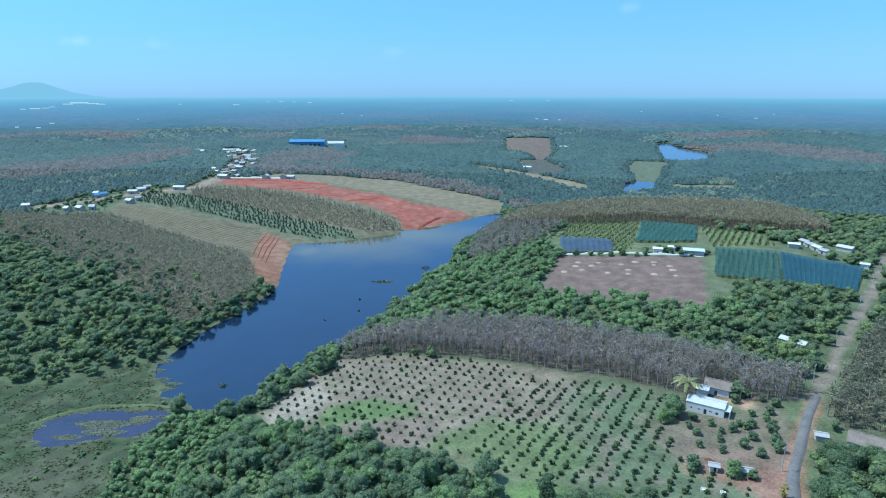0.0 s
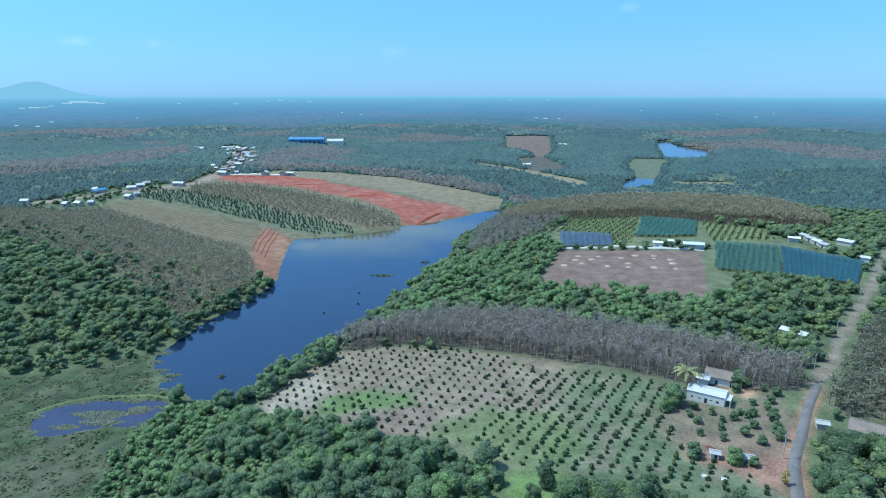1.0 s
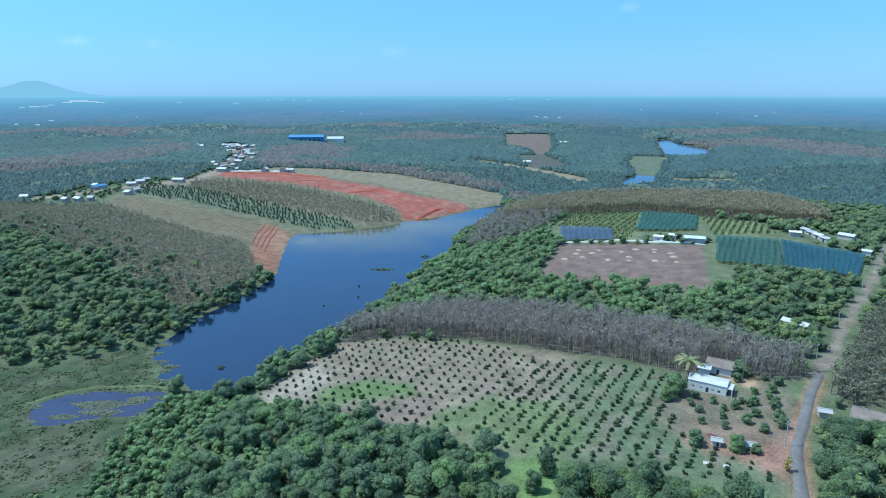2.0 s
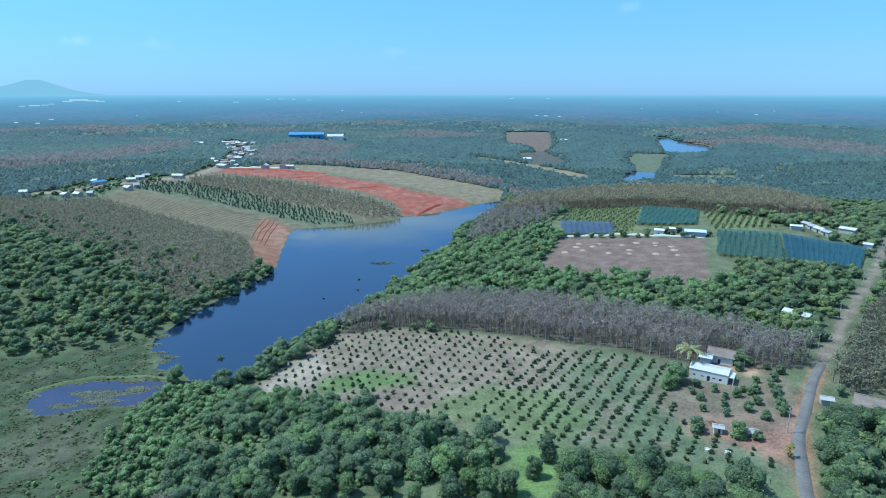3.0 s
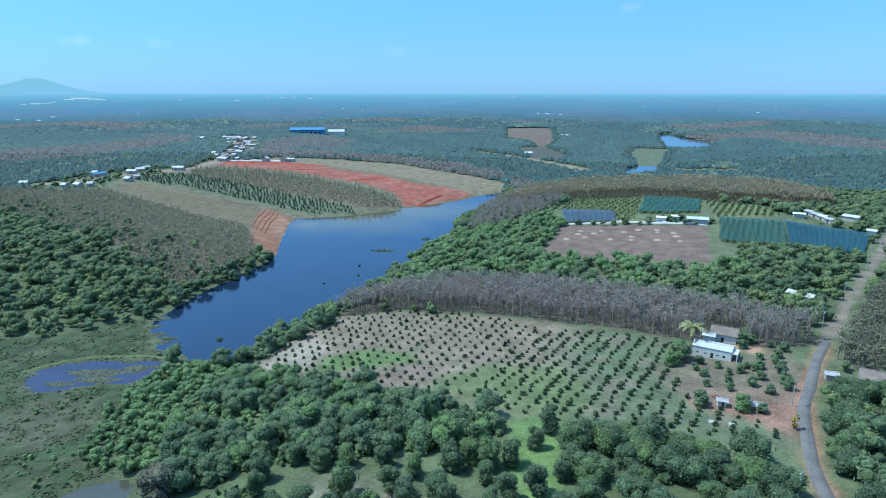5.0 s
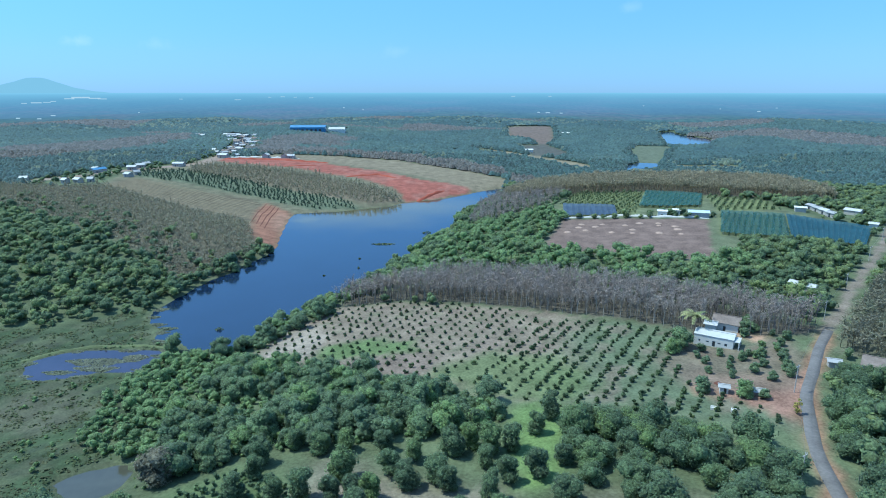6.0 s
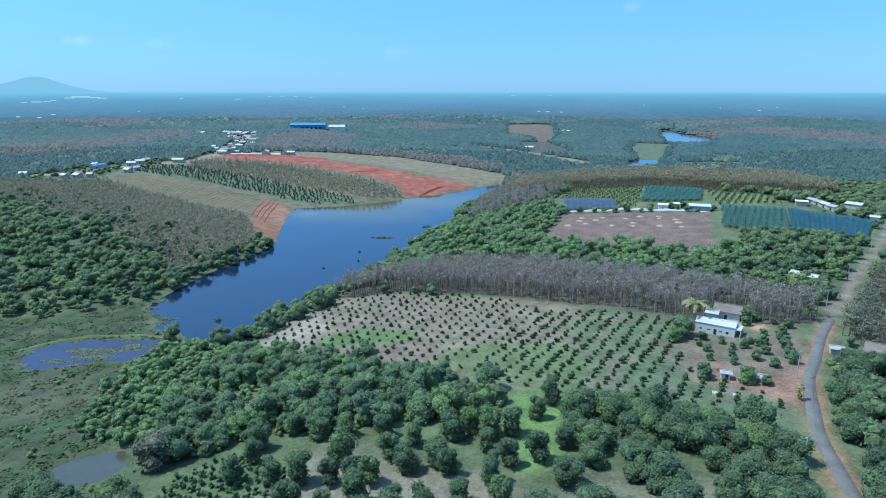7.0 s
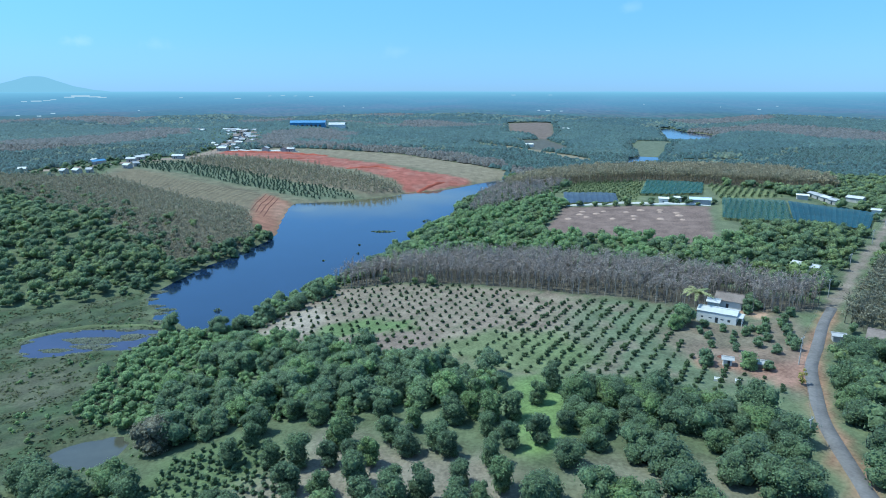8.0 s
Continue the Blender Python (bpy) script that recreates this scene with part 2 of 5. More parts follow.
RED_SLOPE = [(-135, 437), (-137, 469), (-111, 440), (-104, 410), (-97, 376), (-94, 342), (-95, 329), (-116, 360)]
CONIFERS = [(-279, 558), (-240, 575), (-165, 534), (-97, 490), (-59, 458), (-98, 450), (-152, 490), (-217, 517), (-265, 533)]
DRY_WOOD = [(-246, 605), (-184, 602), (-118, 572), (-38, 501), (-32, 486), (-58, 470), (-91, 488), (-164, 534), (-233, 562)]
RED_FIELD = [(-257, 677), (-237, 677), (-175, 687), (-135, 661), (-107, 635), (-58, 604), (-23, 563), (21, 546), (22, 532), (-7, 503), (-31, 488), (-36, 508), (-46, 525), (-75, 562), (-109, 582), (-148, 611), (-196, 623), (-227, 639)]
TAN_FIELD = [(-190, 733), (-139, 730), (-54, 700), (32, 615), (62, 580), (52, 562), (30, 540), (8, 548), (-47, 608), (-124, 664), (-227, 684)]
BROWN_FIELD = [(71, 364), (112, 354), (150, 346), (120, 263), (104, 273), (47, 302)]
NET_A = [(79, 409), (109, 392), (103, 363), (72, 367)]
ROWS = [(77, 409), (99, 460), (144, 447), (116, 368), (104, 362), (109, 394)]
NET_B = [(146, 447), (179, 427), (159, 380), (122, 384)]
NET_C = [(181, 426), (212, 408), (206, 373), (165, 369)]
NET_D = [(165, 365), (197.6, 355), (169.4, 296), (141, 309)]
NET_E = [(198, 354), (228, 323), (198, 283), (170, 296)]
GREY_STAND = [(14, 372), (32, 374), (66, 402), (74, 424), (95, 458), (50, 462), (46, 498), (32, 470), (24, 440)]
ROAD = [(66, 60), (68, 79), (70, 88), (74, 102), (78, 115), (84, 128), (90, 140), (99, 153), (110, 169), (121, 183)]
TRACK = [(121, 183), (137, 202), (158, 228), (194, 269), (231, 316), (268, 361), (330, 430)]
HILLS = [(-20, 120, 70, -1.3), (60, 170, 70, -1.6), (140, 220, 80, 2.9), (80, 330, 80, 3.1), (210, 340, 90, 4.6), (-120, 150, 70, -7.9), (-60, 190, 40, -1.0), (-200, 330, 80, 5.8), (-300, 480, 90, 5.0), (-220, 620, 90, 4.8), (-80, 590, 70, 0.2), (-160, 450, 60, -8.5), (150, 470, 70, 3.8), (280, 470, 90, 3.4), (30, 270, 60, -4.3), (-250, 950, 180, 7.4), (200, 1080, 200, 1.7), (620, 1020, 260, 3.8), (60, 50, 120, 7.9), (-280, 200, 120, -1.2), (-150, 250, 50, -3.7), (250, 750, 120, -7.5)]


def inside(poly, x, y):
    r = np.zeros(np.shape(x), bool)
    for (x0, y0), (x1, y1) in zip(poly, poly[1:] + poly[:1]):
        if y0 != y1:
            r ^= ((y0 > y) != (y1 > y)) & (x < (x1 - x0) * (y - y0) / (y1 - y0) + x0)
    return r


def gap(line, x, y, closed=True):
    """Distance to an outline or a polyline."""
    best = np.full(np.shape(x), 1e9)
    for (x0, y0), (x1, y1) in zip(line, line[1:] + line[:1] if closed else line[1:]):
        dx, dy = x1 - x0, y1 - y0
        u = np.clip(((x - x0) * dx + (y - y0) * dy) / (dx * dx + dy * dy), 0, 1)
        best = np.minimum(best, np.hypot(x - x0 - u * dx, y - y0 - u * dy))
    return best


def signed(poly, x, y):
    d = gap(poly, x, y)
    return np.where(inside(poly, x, y), -d, d)


def ease(v):
    v = np.clip(v, 0, 1)
    return v * v * (3 - 2 * v)


def wave(x, y, size, seed=0.0):
    """Smooth noise between -1 and 1."""
    u, v = x / size, y / size
    return (np.sin(1.7 * u + 1.3 * v + seed) * np.cos(2.1 * v - 0.8 * u + 2 * seed) + np.sin(3.1 * u - 2.3 * v + 3 * seed) * 0.6
            + np.sin(5.3 * u + 4.1 * v + np.sin(2.9 * v + seed)) * 0.4) / 2


WATERS = [(LAKE, 0.0, 26), (POND, 0.3, 7), (NEAR_POND, 0.9, 7), (FAR_LAKE, 0.5, 40), (FAR_POND, 0.5, 25)]


def land(x, y):
    """Height of the ground."""
    x, y = np.asarray(x, float), np.asarray(y, float)
    h = np.full(np.shape(x), 8.0)
    for cx, cy, r, up in HILLS:
        h += up * np.exp(-((x - cx) ** 2 + (y - cy) ** 2) / (2 * r * r))
    h += 7 * ease((x - 230) / 250) * ease((700 - y) / 400)
    far = ease((np.hypot(x, y) - 700) / 700)
    h += far * (9 * wave(x, y, 420, 1.0) + 7 * wave(x, y, 190, 2.0) + 4)
    h += 0.35 * wave(x, y, 17, 4.0) + 0.12 * wave(x, y, 5, 5.0)
    h = np.maximum(h, 1.0)
    h += -300 * ease((np.hypot(x, y) - 1620) / 1200)
    for poly, level, soft in WATERS:
        d = signed(poly, x, y)
        h = np.where(d > 0, level + 0.15 + (h - level - 0.15) * (1 - np.exp(-np.maximum(d, 0) / soft)), level - 1.4 * ease(-d / 8) - 0.05)
    return h


def link(name, v, f, material, parent=None, smooth=False, tint=None):
    me = bpy.data.meshes.new(name)
    me.from_pydata(v, [], f) if not isinstance(v, np.ndarray) else fill(me, v, f)
    me.shade_smooth() if smooth else me.shade_flat()
    if tint is not None:
        me.attributes.new("tint", "FLOAT", "POINT").data.foreach_set("value", np.asarray(tint, np.float32))
    me.materials.append(material)
    ob = new(name, me)
    ob.parent = parent
    return ob


def fill(me, v, f):
    """Fast filling from arrays; f has one row of corner numbers for each face."""
    n, k = f.shape
    me.vertices.add(len(v)), me.loops.add(n * k), me.polygons.add(n)
    me.vertices.foreach_set("co", v.astype(np.float32).ravel())
    me.loops.foreach_set("vertex_index", f.astype(np.int32).ravel())
    me.polygons.foreach_set("loop_start", np.arange(0, n * k, k, dtype=np.int32))
    me.update(calc_edges=True)


# ---- ground ----
def steps(a, b, fine, grow, lo, hi):
    """Grid lines: fine between lo and hi, wider and wider outside."""
    mid = list(np.arange(lo, hi, fine))
    up, down, s = [hi], [lo - fine], fine
    while up[-1] < b:
        s *= grow
        up.append(up[-1] + s)
    s = fine
    while down[-1] > a:
        s *= grow
        down.append(down[-1] - s)
    return np.array(down[::-1] + mid + up)


gx, gy = steps(-4900, 4900, 2.5, 1.06, -240, 240), steps(-4900, 4900, 2.5, 1.045, 84, 470)
X, Y = np.meshgrid(gx, gy)
X, Y = X.ravel(), Y.ravel()
Z = land(X, Y)
nx, ny = len(gx), len(gy)
i = np.arange(nx * ny).reshape(ny, nx)
quads = np.stack([i[:-1, :-1], i[:-1, 1:], i[1:, 1:], i[1:, :-1]], -1).reshape(-1, 4)

# what grows or lies on the ground, as base colours
C = np.empty((len(X), 3))
wx, wy = X + 1.6 * wave(X, Y, 6, 1) + 1.2 * wave(X, Y, 2.7, 2), Y + 1.6 * wave(X, Y, 6, 3) + 1.2 * wave(X, Y, 2.7, 4)
C[:] = (0.088, 0.108, 0.060)
m = wave(X, Y, 40, 7)[:, None] * 0.5 + 0.5
C[:] = C * (0.8 + 0.4 * m)


def paint(mask, color, strength=1.0):
    k = (np.asarray(mask, float) * strength)[:, None]
    C[:] = C * (1 - k) + np.array(color) * k


def cover(poly, color, soft=2.0, strength=1.0):
    paint(ease(0.5 - signed(poly, wx, wy) / (2 * soft)), color, strength)


MARSH = [(-175, 212), (-143, 215), (-121, 238), (-107, 210), (-90, 198), (-76, 197), (-79, 170), (-85, 147), (-75, 110), (-160, 110), (-190, 170)]
cover(MARSH, (0.050, 0.066, 0.037), 4)
paint(inside(MARSH, wx, wy) * (wave(X, Y, 9, 5) > 0.1), (0.050, 0.074, 0.036), 0.6)
paint(inside(MARSH, wx, wy) * (wave(X, Y, 13, 3) > 0.25), (0.095, 0.090, 0.062), 0.4)
paint(inside(MARSH, wx, wy) * (wave(X + 40, Y, 6, 1) > 0.35), (0.046, 0.056, 0.038), 0.6)
paint(inside(MARSH, wx, wy) * (wave(X, Y + 30, 4, 7) > 0.4), (0.092, 0.110, 0.058), 0.6)
cover([(-130, 146), (-122, 164), (-108, 168), (-96, 158), (-100, 148), (-116, 142)], (0.112, 0.098, 0.074), 6, 0.45)
cover(ORCHARD, (0.175, 0.145, 0.110), 1.5)
east = ease((wx - 22 - 0.35 * (wy - 170) + 8 * wave(X, Y, 25, 2)) / 30) * ease(0.5 - signed(ORCHARD, wx, wy) / 3)
paint(east, (0.092, 0.122, 0.072), 0.9)
paint(inside(ORCHARD, wx, wy) * (wave(X, Y, 9, 4) > 0.3), (0.165, 0.130, 0.105), 0.55)
paint(inside(ORCHARD, wx, wy) * (wave(X + 20, Y, 6, 9) > 0.45), (0.115, 0.125, 0.075), 0.5)
cover(GREEN_PATCH, (0.105, 0.145, 0.062), 2)
cover([(-8, 166), (14, 178), (34, 172), (42, 150), (28, 141), (12, 148)], (0.105, 0.140, 0.062), 4, 0.8)
cover([(-36, 178), (-8, 182), (0, 176), (-4, 164), (-20, 166)], (0.165, 0.130, 0.105), 3)
cover(SANDY, (0.240, 0.205, 0.165), 3)
cover([(63, 146), (70, 156), (90, 152), (96, 156), (99, 150), (88, 136), (80, 128), (74, 136)], (0.235, 0.140, 0.106), 2)
cover([(62, 150), (60, 166), (74, 178), (90, 172), (106, 180), (102, 162), (92, 146), (78, 140)], (0.148, 0.118, 0.090), 3, 0.8)
cover([(84, 184), (96, 176), (101, 180), (92, 190)], (0.36, 0.23, 0.16), 2)
cover(RUBBER, (0.085, 0.075, 0.058), 2)
cover(GREY_STAND, (0.135, 0.138, 0.096), 3)
cover(RIDGE, (0.085, 0.072, 0.052), 3)
cover(LEFT_BARE, (0.112, 0.098, 0.070), 5)
cover([(113, 166), (124, 180), (140, 198), (172, 232), (215, 260), (215, 190), (160, 160), (126, 158)], (0.105, 0.105, 0.072), 3)
cover([(-284, 548), (-252, 608), (-256, 664), (-190, 736), (-54, 703), (62, 582), (53, 562), (28, 505), (-30, 478), (-92, 442), (-94, 330), (-115, 360), (-190, 440), (-274, 485)], (0.130, 0.122, 0.080), 3)
cover(LEFT_FIELD, (0.112, 0.096, 0.066), 3)
cover(TAN_FIELD, (0.175, 0.148, 0.102), 4)
cover(DRY_WOOD, (0.17, 0.14, 0.10), 4)
cover(CONIFERS, (0.100, 0.118, 0.076), 4)
cover(RED_FIELD, (0.235, 0.085, 0.064), 2)
paint(inside(RED_FIELD, wx, wy) * (wave(X, Y, 22, 4) > 0.2), (0.26, 0.125, 0.098), 0.6)
cover(RED_SLOPE, (0.220, 0.112, 0.075), 4)
cover([(-121, 443), (-108, 429), (-102, 398), (-100, 373), (-107, 381), (-116, 406)], (0.250, 0.150, 0.105), 4, 0.8)
cover(BROWN_FIELD, (0.148, 0.106, 0.090), 1.5)
cover([(68, 398), (99, 462), (144, 449), (212, 410), (208, 373), (230, 323), (198, 281), (150, 298), (121, 264), (152, 348), (72, 367)], (0.108, 0.122, 0.072), 2)
for poly in (NET_A, NET_B, NET_C, NET_D, NET_E, ROWS):
    cover(poly, (0.13, 0.15, 0.07), 1.5)
cover([(14, 113), (15, 131), (19, 142), (30, 140), (28, 124), (24, 106), (16, 104)], (0.120, 0.175, 0.066), 3)
cover([(-58, 112), (-44, 122), (-30, 112), (-26, 100), (-26, 78), (-58, 78)], (0.085, 0.115, 0.055), 3)
cover([(-30, 108), (-26, 122), (-10, 110), (12, 104), (14, 84), (-50, 84)], (0.190, 0.160, 0.128), 6, 0.8)
cover([(24, 104), (60, 98), (66, 84), (20, 84)], (0.165, 0.150, 0.110), 5, 0.7)
paint(ease(1.4 - gap(ROAD, wx, wy, False) / 2.4), (0.26, 0.145, 0.10), 0.85)
paint(ease(1.5 - gap([(-340, 520), (-312, 545), (-300, 566), (-276, 592), (-245, 617), (-249, 680), (-256, 740), (-268, 800), (-286, 900), (-340, 1000)], wx, wy, False) / 9), (0.23, 0.175, 0.14))
paint(ease(1.5 - gap(TRACK, wx, wy, False) / 2.0), (0.180, 0.150, 0.122))
for poly, level, soft in WATERS[:3]:
    paint(ease(1 - np.abs(signed(poly, X, Y)) / 2.5), (0.12, 0.115, 0.065), 0.35)
far_brown = (wave(X, Y, 260, 6) > 0.3) & (Y > 1150)
paint(far_brown, (0.15, 0.12, 0.075), 0.8)
MEADOW = [(283, 928), (334, 938), (323, 887), (297, 841), (273, 780), (260, 755), (232, 745), (247, 803), (245, 829)]
cover(MEADOW, (0.105, 0.122, 0.085), 6)
FAR_STRIP = [(41, 826), (78, 789), (103, 754), (123, 724), (143, 671), (157, 655), (167, 714), (157, 739), (131, 772), (108, 799), (81, 827), (44, 856)]
FAR_BROWN = [(128, 1291), (216, 1280), (176, 1004), (146, 917), (133, 1006), (105, 1037)]
PADDOCK = [(270, 727), (333, 706), (319, 664), (257, 691)]
FAR_DARK = [(111, 922), (150, 943), (168, 843), (143, 780), (112, 790)]
cover(FAR_STRIP, (0.20, 0.17, 0.115), 4), cover(PADDOCK, (0.17, 0.155, 0.10), 3), cover(FAR_BROWN, (0.135, 0.105, 0.088), 8), cover(FAR_DARK, (0.085, 0.085, 0.075), 5)

ground_mat = bpy.data.materials.new("ground")
ground_mat.use_nodes = True
gn, gl = ground_mat.node_tree.nodes, ground_mat.node_tree.links
gp = gn["Principled BSDF"]
gp.inputs["Roughness"].default_value, gp.inputs["Specular IOR Level"].default_value = 0.95, 0.1
col, geo = gn.new("ShaderNodeAttribute"), gn.new("ShaderNodeNewGeometry")
col.attribute_name = "cover"
grain, blot = gn.new("ShaderNodeTexNoise"), gn.new("ShaderNodeTexNoise")
grain.inputs["Scale"].default_value, blot.inputs["Scale"].default_value = 1.1, 0.13
grain.inputs["Detail"].default_value, blot.inputs["Detail"].default_value = 6, 6
gl.new(geo.outputs["Position"], grain.inputs["Vector"]), gl.new(geo.outputs["Position"], blot.inputs["Vector"])
both = gn.new("ShaderNodeMath")
gl.new(grain.outputs["Fac"], both.inputs[0]), gl.new(blot.outputs["Fac"], both.inputs[1])
rng = gn.new("ShaderNodeMapRange")
for key, val in (("From Min", 0.7), ("From Max", 1.3), ("To Min", 0.62), ("To Max", 1.38)):
    rng.inputs[key].default_value = val
gl.new(both.outputs[0], rng.inputs["Value"])
gmul = gn.new("ShaderNodeVectorMath")
gmul.operation = "SCALE"
gl.new(col.outputs["Color"], gmul.inputs[0]), gl.new(rng.outputs[0], gmul.inputs["Scale"])
gl.new(gmul.outputs[0], gp.inputs["Base Color"])
gb = gn.new("ShaderNodeBump")
gb.inputs["Strength"].default_value, gb.inputs["Distance"].default_value = 0.5, 0.25
gl.new(grain.outputs["Fac"], gb.inputs["Height"]), gl.new(gb.outputs[0], gp.inputs["Normal"])

ground = link("ground", np.stack([X, Y, Z], 1), quads, ground_mat, smooth=True)
ground.data.attributes.new("cover", "FLOAT_COLOR", "POINT").data.foreach_set("color", np.concatenate([C, np.ones((len(C), 1))], 1).astype(np.float32).ravel())
tagged(ground, "rolling farmland of red soil, dry grass and fields", "ground", kind="structure")


# ---- water ----
def water(name, poly, level, label):
    bm = bmesh.new()
    f = bm.faces.new([bm.verts.new((px, py, level)) for px, py in poly])
    bmesh.ops.triangulate(bm, faces=[f])
    if sum(q.normal.z for q in bm.faces) < 0:
        bmesh.ops.reverse_faces(bm, faces=bm.faces)
    me = bpy.data.meshes.new(name)
    bm.to_mesh(me), bm.free()
    me.materials.append(MURKY if "murky" in label else DULL if "marshy" in label else WATER)
    return tagged(new(name, me), label, "water", kind="structure")


water("lake", LAKE, 0.0, "long deep blue reservoir with calm water")
water("pond", POND, 0.3, "shallow marshy pond with weeds")
water("pond", NEAR_POND, 0.9, "small murky brown pond")
water("far_lake", FAR_LAKE, 0.5, "blue lake between far hills")
water("far_pond", FAR_POND, 0.5, "small blue pond in the valley")

# ---- far distance: a rolling wooded plain with blue haze painted on as glow ----
far_mat = bpy.data.materials.new("painted_haze_plain")
far_mat.use_nodes = True
fn, fl = far_mat.node_tree.nodes, far_mat.node_tree.links
fn.remove(fn["Principled BSDF"])


def far_noise(vector, detail, rough=0.6):
    """Noise over the far plain; vector scales the place in metres."""
    k, t = fn.new("ShaderNodeVectorMath"), fn.new("ShaderNodeTexNoise")
    k.operation = "MULTIPLY"
    k.inputs[1].default_value = vector
    fl.new(fgeo.outputs["Position"], k.inputs[0]), fl.new(k.outputs[0], t.inputs["Vector"])
    t.inputs["Scale"].default_value, t.inputs["Detail"].default_value, t.inputs["Roughness"].default_value = 1.0, detail, rough
    return t.outputs["Fac"]


def far_ramp(source, stops):
    r = fn.new("ShaderNodeValToRGB")
    e = r.color_ramp.elements
    e[0].position, e[1].position = stops[0][0], stops[-1][0]
    for at, _ in stops[1:-1]:
        e.new(at)
    for el, (at, color) in zip(e, stops):
        el.color = (*color, 1)
    fl.new(source, r.inputs[0])
    return r.outputs[0]


fgeo = fn.new("ShaderNodeNewGeometry")
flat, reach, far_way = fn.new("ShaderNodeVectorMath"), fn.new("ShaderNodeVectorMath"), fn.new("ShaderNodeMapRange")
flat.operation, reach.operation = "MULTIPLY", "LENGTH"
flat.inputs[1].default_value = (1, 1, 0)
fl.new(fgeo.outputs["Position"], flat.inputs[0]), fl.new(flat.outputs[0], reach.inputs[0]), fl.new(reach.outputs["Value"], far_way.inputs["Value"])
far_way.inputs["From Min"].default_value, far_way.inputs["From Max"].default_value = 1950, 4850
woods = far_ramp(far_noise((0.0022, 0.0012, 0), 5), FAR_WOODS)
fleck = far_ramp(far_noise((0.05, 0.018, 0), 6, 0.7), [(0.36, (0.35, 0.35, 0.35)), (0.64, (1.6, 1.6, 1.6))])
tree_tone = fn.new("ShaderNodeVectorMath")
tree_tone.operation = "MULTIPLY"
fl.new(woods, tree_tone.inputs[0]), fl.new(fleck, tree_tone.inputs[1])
# emission growing with distance stands in for haze over the woods
wood_side, haze_side, veiled = fn.new("ShaderNodeBsdfDiffuse"), fn.new("ShaderNodeEmission"), fn.new("ShaderNodeMixShader")
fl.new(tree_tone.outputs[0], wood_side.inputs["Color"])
fl.new(far_ramp(far_way.outputs[0], HAZE_GLOW), haze_side.inputs["Color"])
fl.new(far_ramp(far_way.outputs[0], HAZE_MIX), veiled.inputs[0])
fl.new(wood_side.outputs[0], veiled.inputs[1]), fl.new(haze_side.outputs[0], veiled.inputs[2])
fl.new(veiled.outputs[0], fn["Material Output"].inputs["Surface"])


def plain(x, y):
    """Height of the far plain, in metres."""
    r = np.hypot(x, y)
    u = np.clip((r - 1950) / 2900, 0, 1)
    h = -45 * (1 - ease((r - 1950) / 420)) + 3 + 83 * u ** 2.3
    roll = 10 * wave(x, y * 0.6, 520, 3) + 7 * wave(x, y * 0.6, 230, 5) + 3 * wave(x, y, 90, 1)
    return h + roll * (1 - u) ** 0.8 + 1.5 * wave(x, y, 400, 2) * u


seg, rings = 720, 64
bearing, far_r = np.meshgrid(np.arange(seg) * math.tau / seg, 1950 + 2900 * np.linspace(0, 1, rings) ** 1.25)
far_x, far_y = (far_r * np.sin(bearing)).ravel(), (far_r * np.cos(bearing)).ravel()
j = np.arange(seg * rings).reshape(rings, seg)
far_quads = np.stack([j[:-1], np.roll(j[:-1], -1, 1), np.roll(j[1:], -1, 1), j[1:]], -1).reshape(-1, 4)
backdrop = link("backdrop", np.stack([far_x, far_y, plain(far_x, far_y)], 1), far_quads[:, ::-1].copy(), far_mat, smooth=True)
tagged(backdrop, "wooded plain fading to the horizon under painted, glowing blue haze", "backdrop", kind="structure")

# ---- road ----
def strip(name, line, half, lift, material, n=8):
    pts = []
    for k in range(len(line) - 1):
        p0, p1, p2, p3 = (Vector(line[max(0, min(len(line) - 1, k + o))]) for o in (-1, 0, 1, 2))
        for s in range(n):
            u = s / n
            pts.append(0.5 * (2 * p1 + (p2 - p0) * u + (2 * p0 - 5 * p1 + 4 * p2 - p3) * u * u + (3 * p1 - p0 - 3 * p2 + p3) * u ** 3))
    pts.append(Vector(line[-1]))
    v, f = [], []
    even_out = np.linspace(-1.5, 1.5, 9)
    for k, p in enumerate(pts):
        d = (pts[min(k + 1, len(pts) - 1)] - pts[max(k - 1, 0)]).normalized()
        side = Vector((d.y, -d.x))
        h = float(np.mean(land(p.x + 5 * d.x * even_out, p.y + 5 * d.y * even_out))) + lift
        for o, z in ((-half - 0.25, h - 0.5), (-half, h), (0, h + 0.04), (half, h), (half + 0.25, h - 0.5)):
            q = p + side * o
            v.append((q.x, q.y, z))
        if k:
            a = 5 * (k - 1)
            f += [(a + j, a + j + 1, a + j + 6, a + j + 5) for j in range(4)]
    return link(name, v, f, material, smooth=True)


tagged(strip("road", ROAD, 1.35, 0.2, ASPHALT), "narrow grey asphalt country road with red verges", "road", kind="structure")

# ---- plants ----
rs = np.random.RandomState(5)


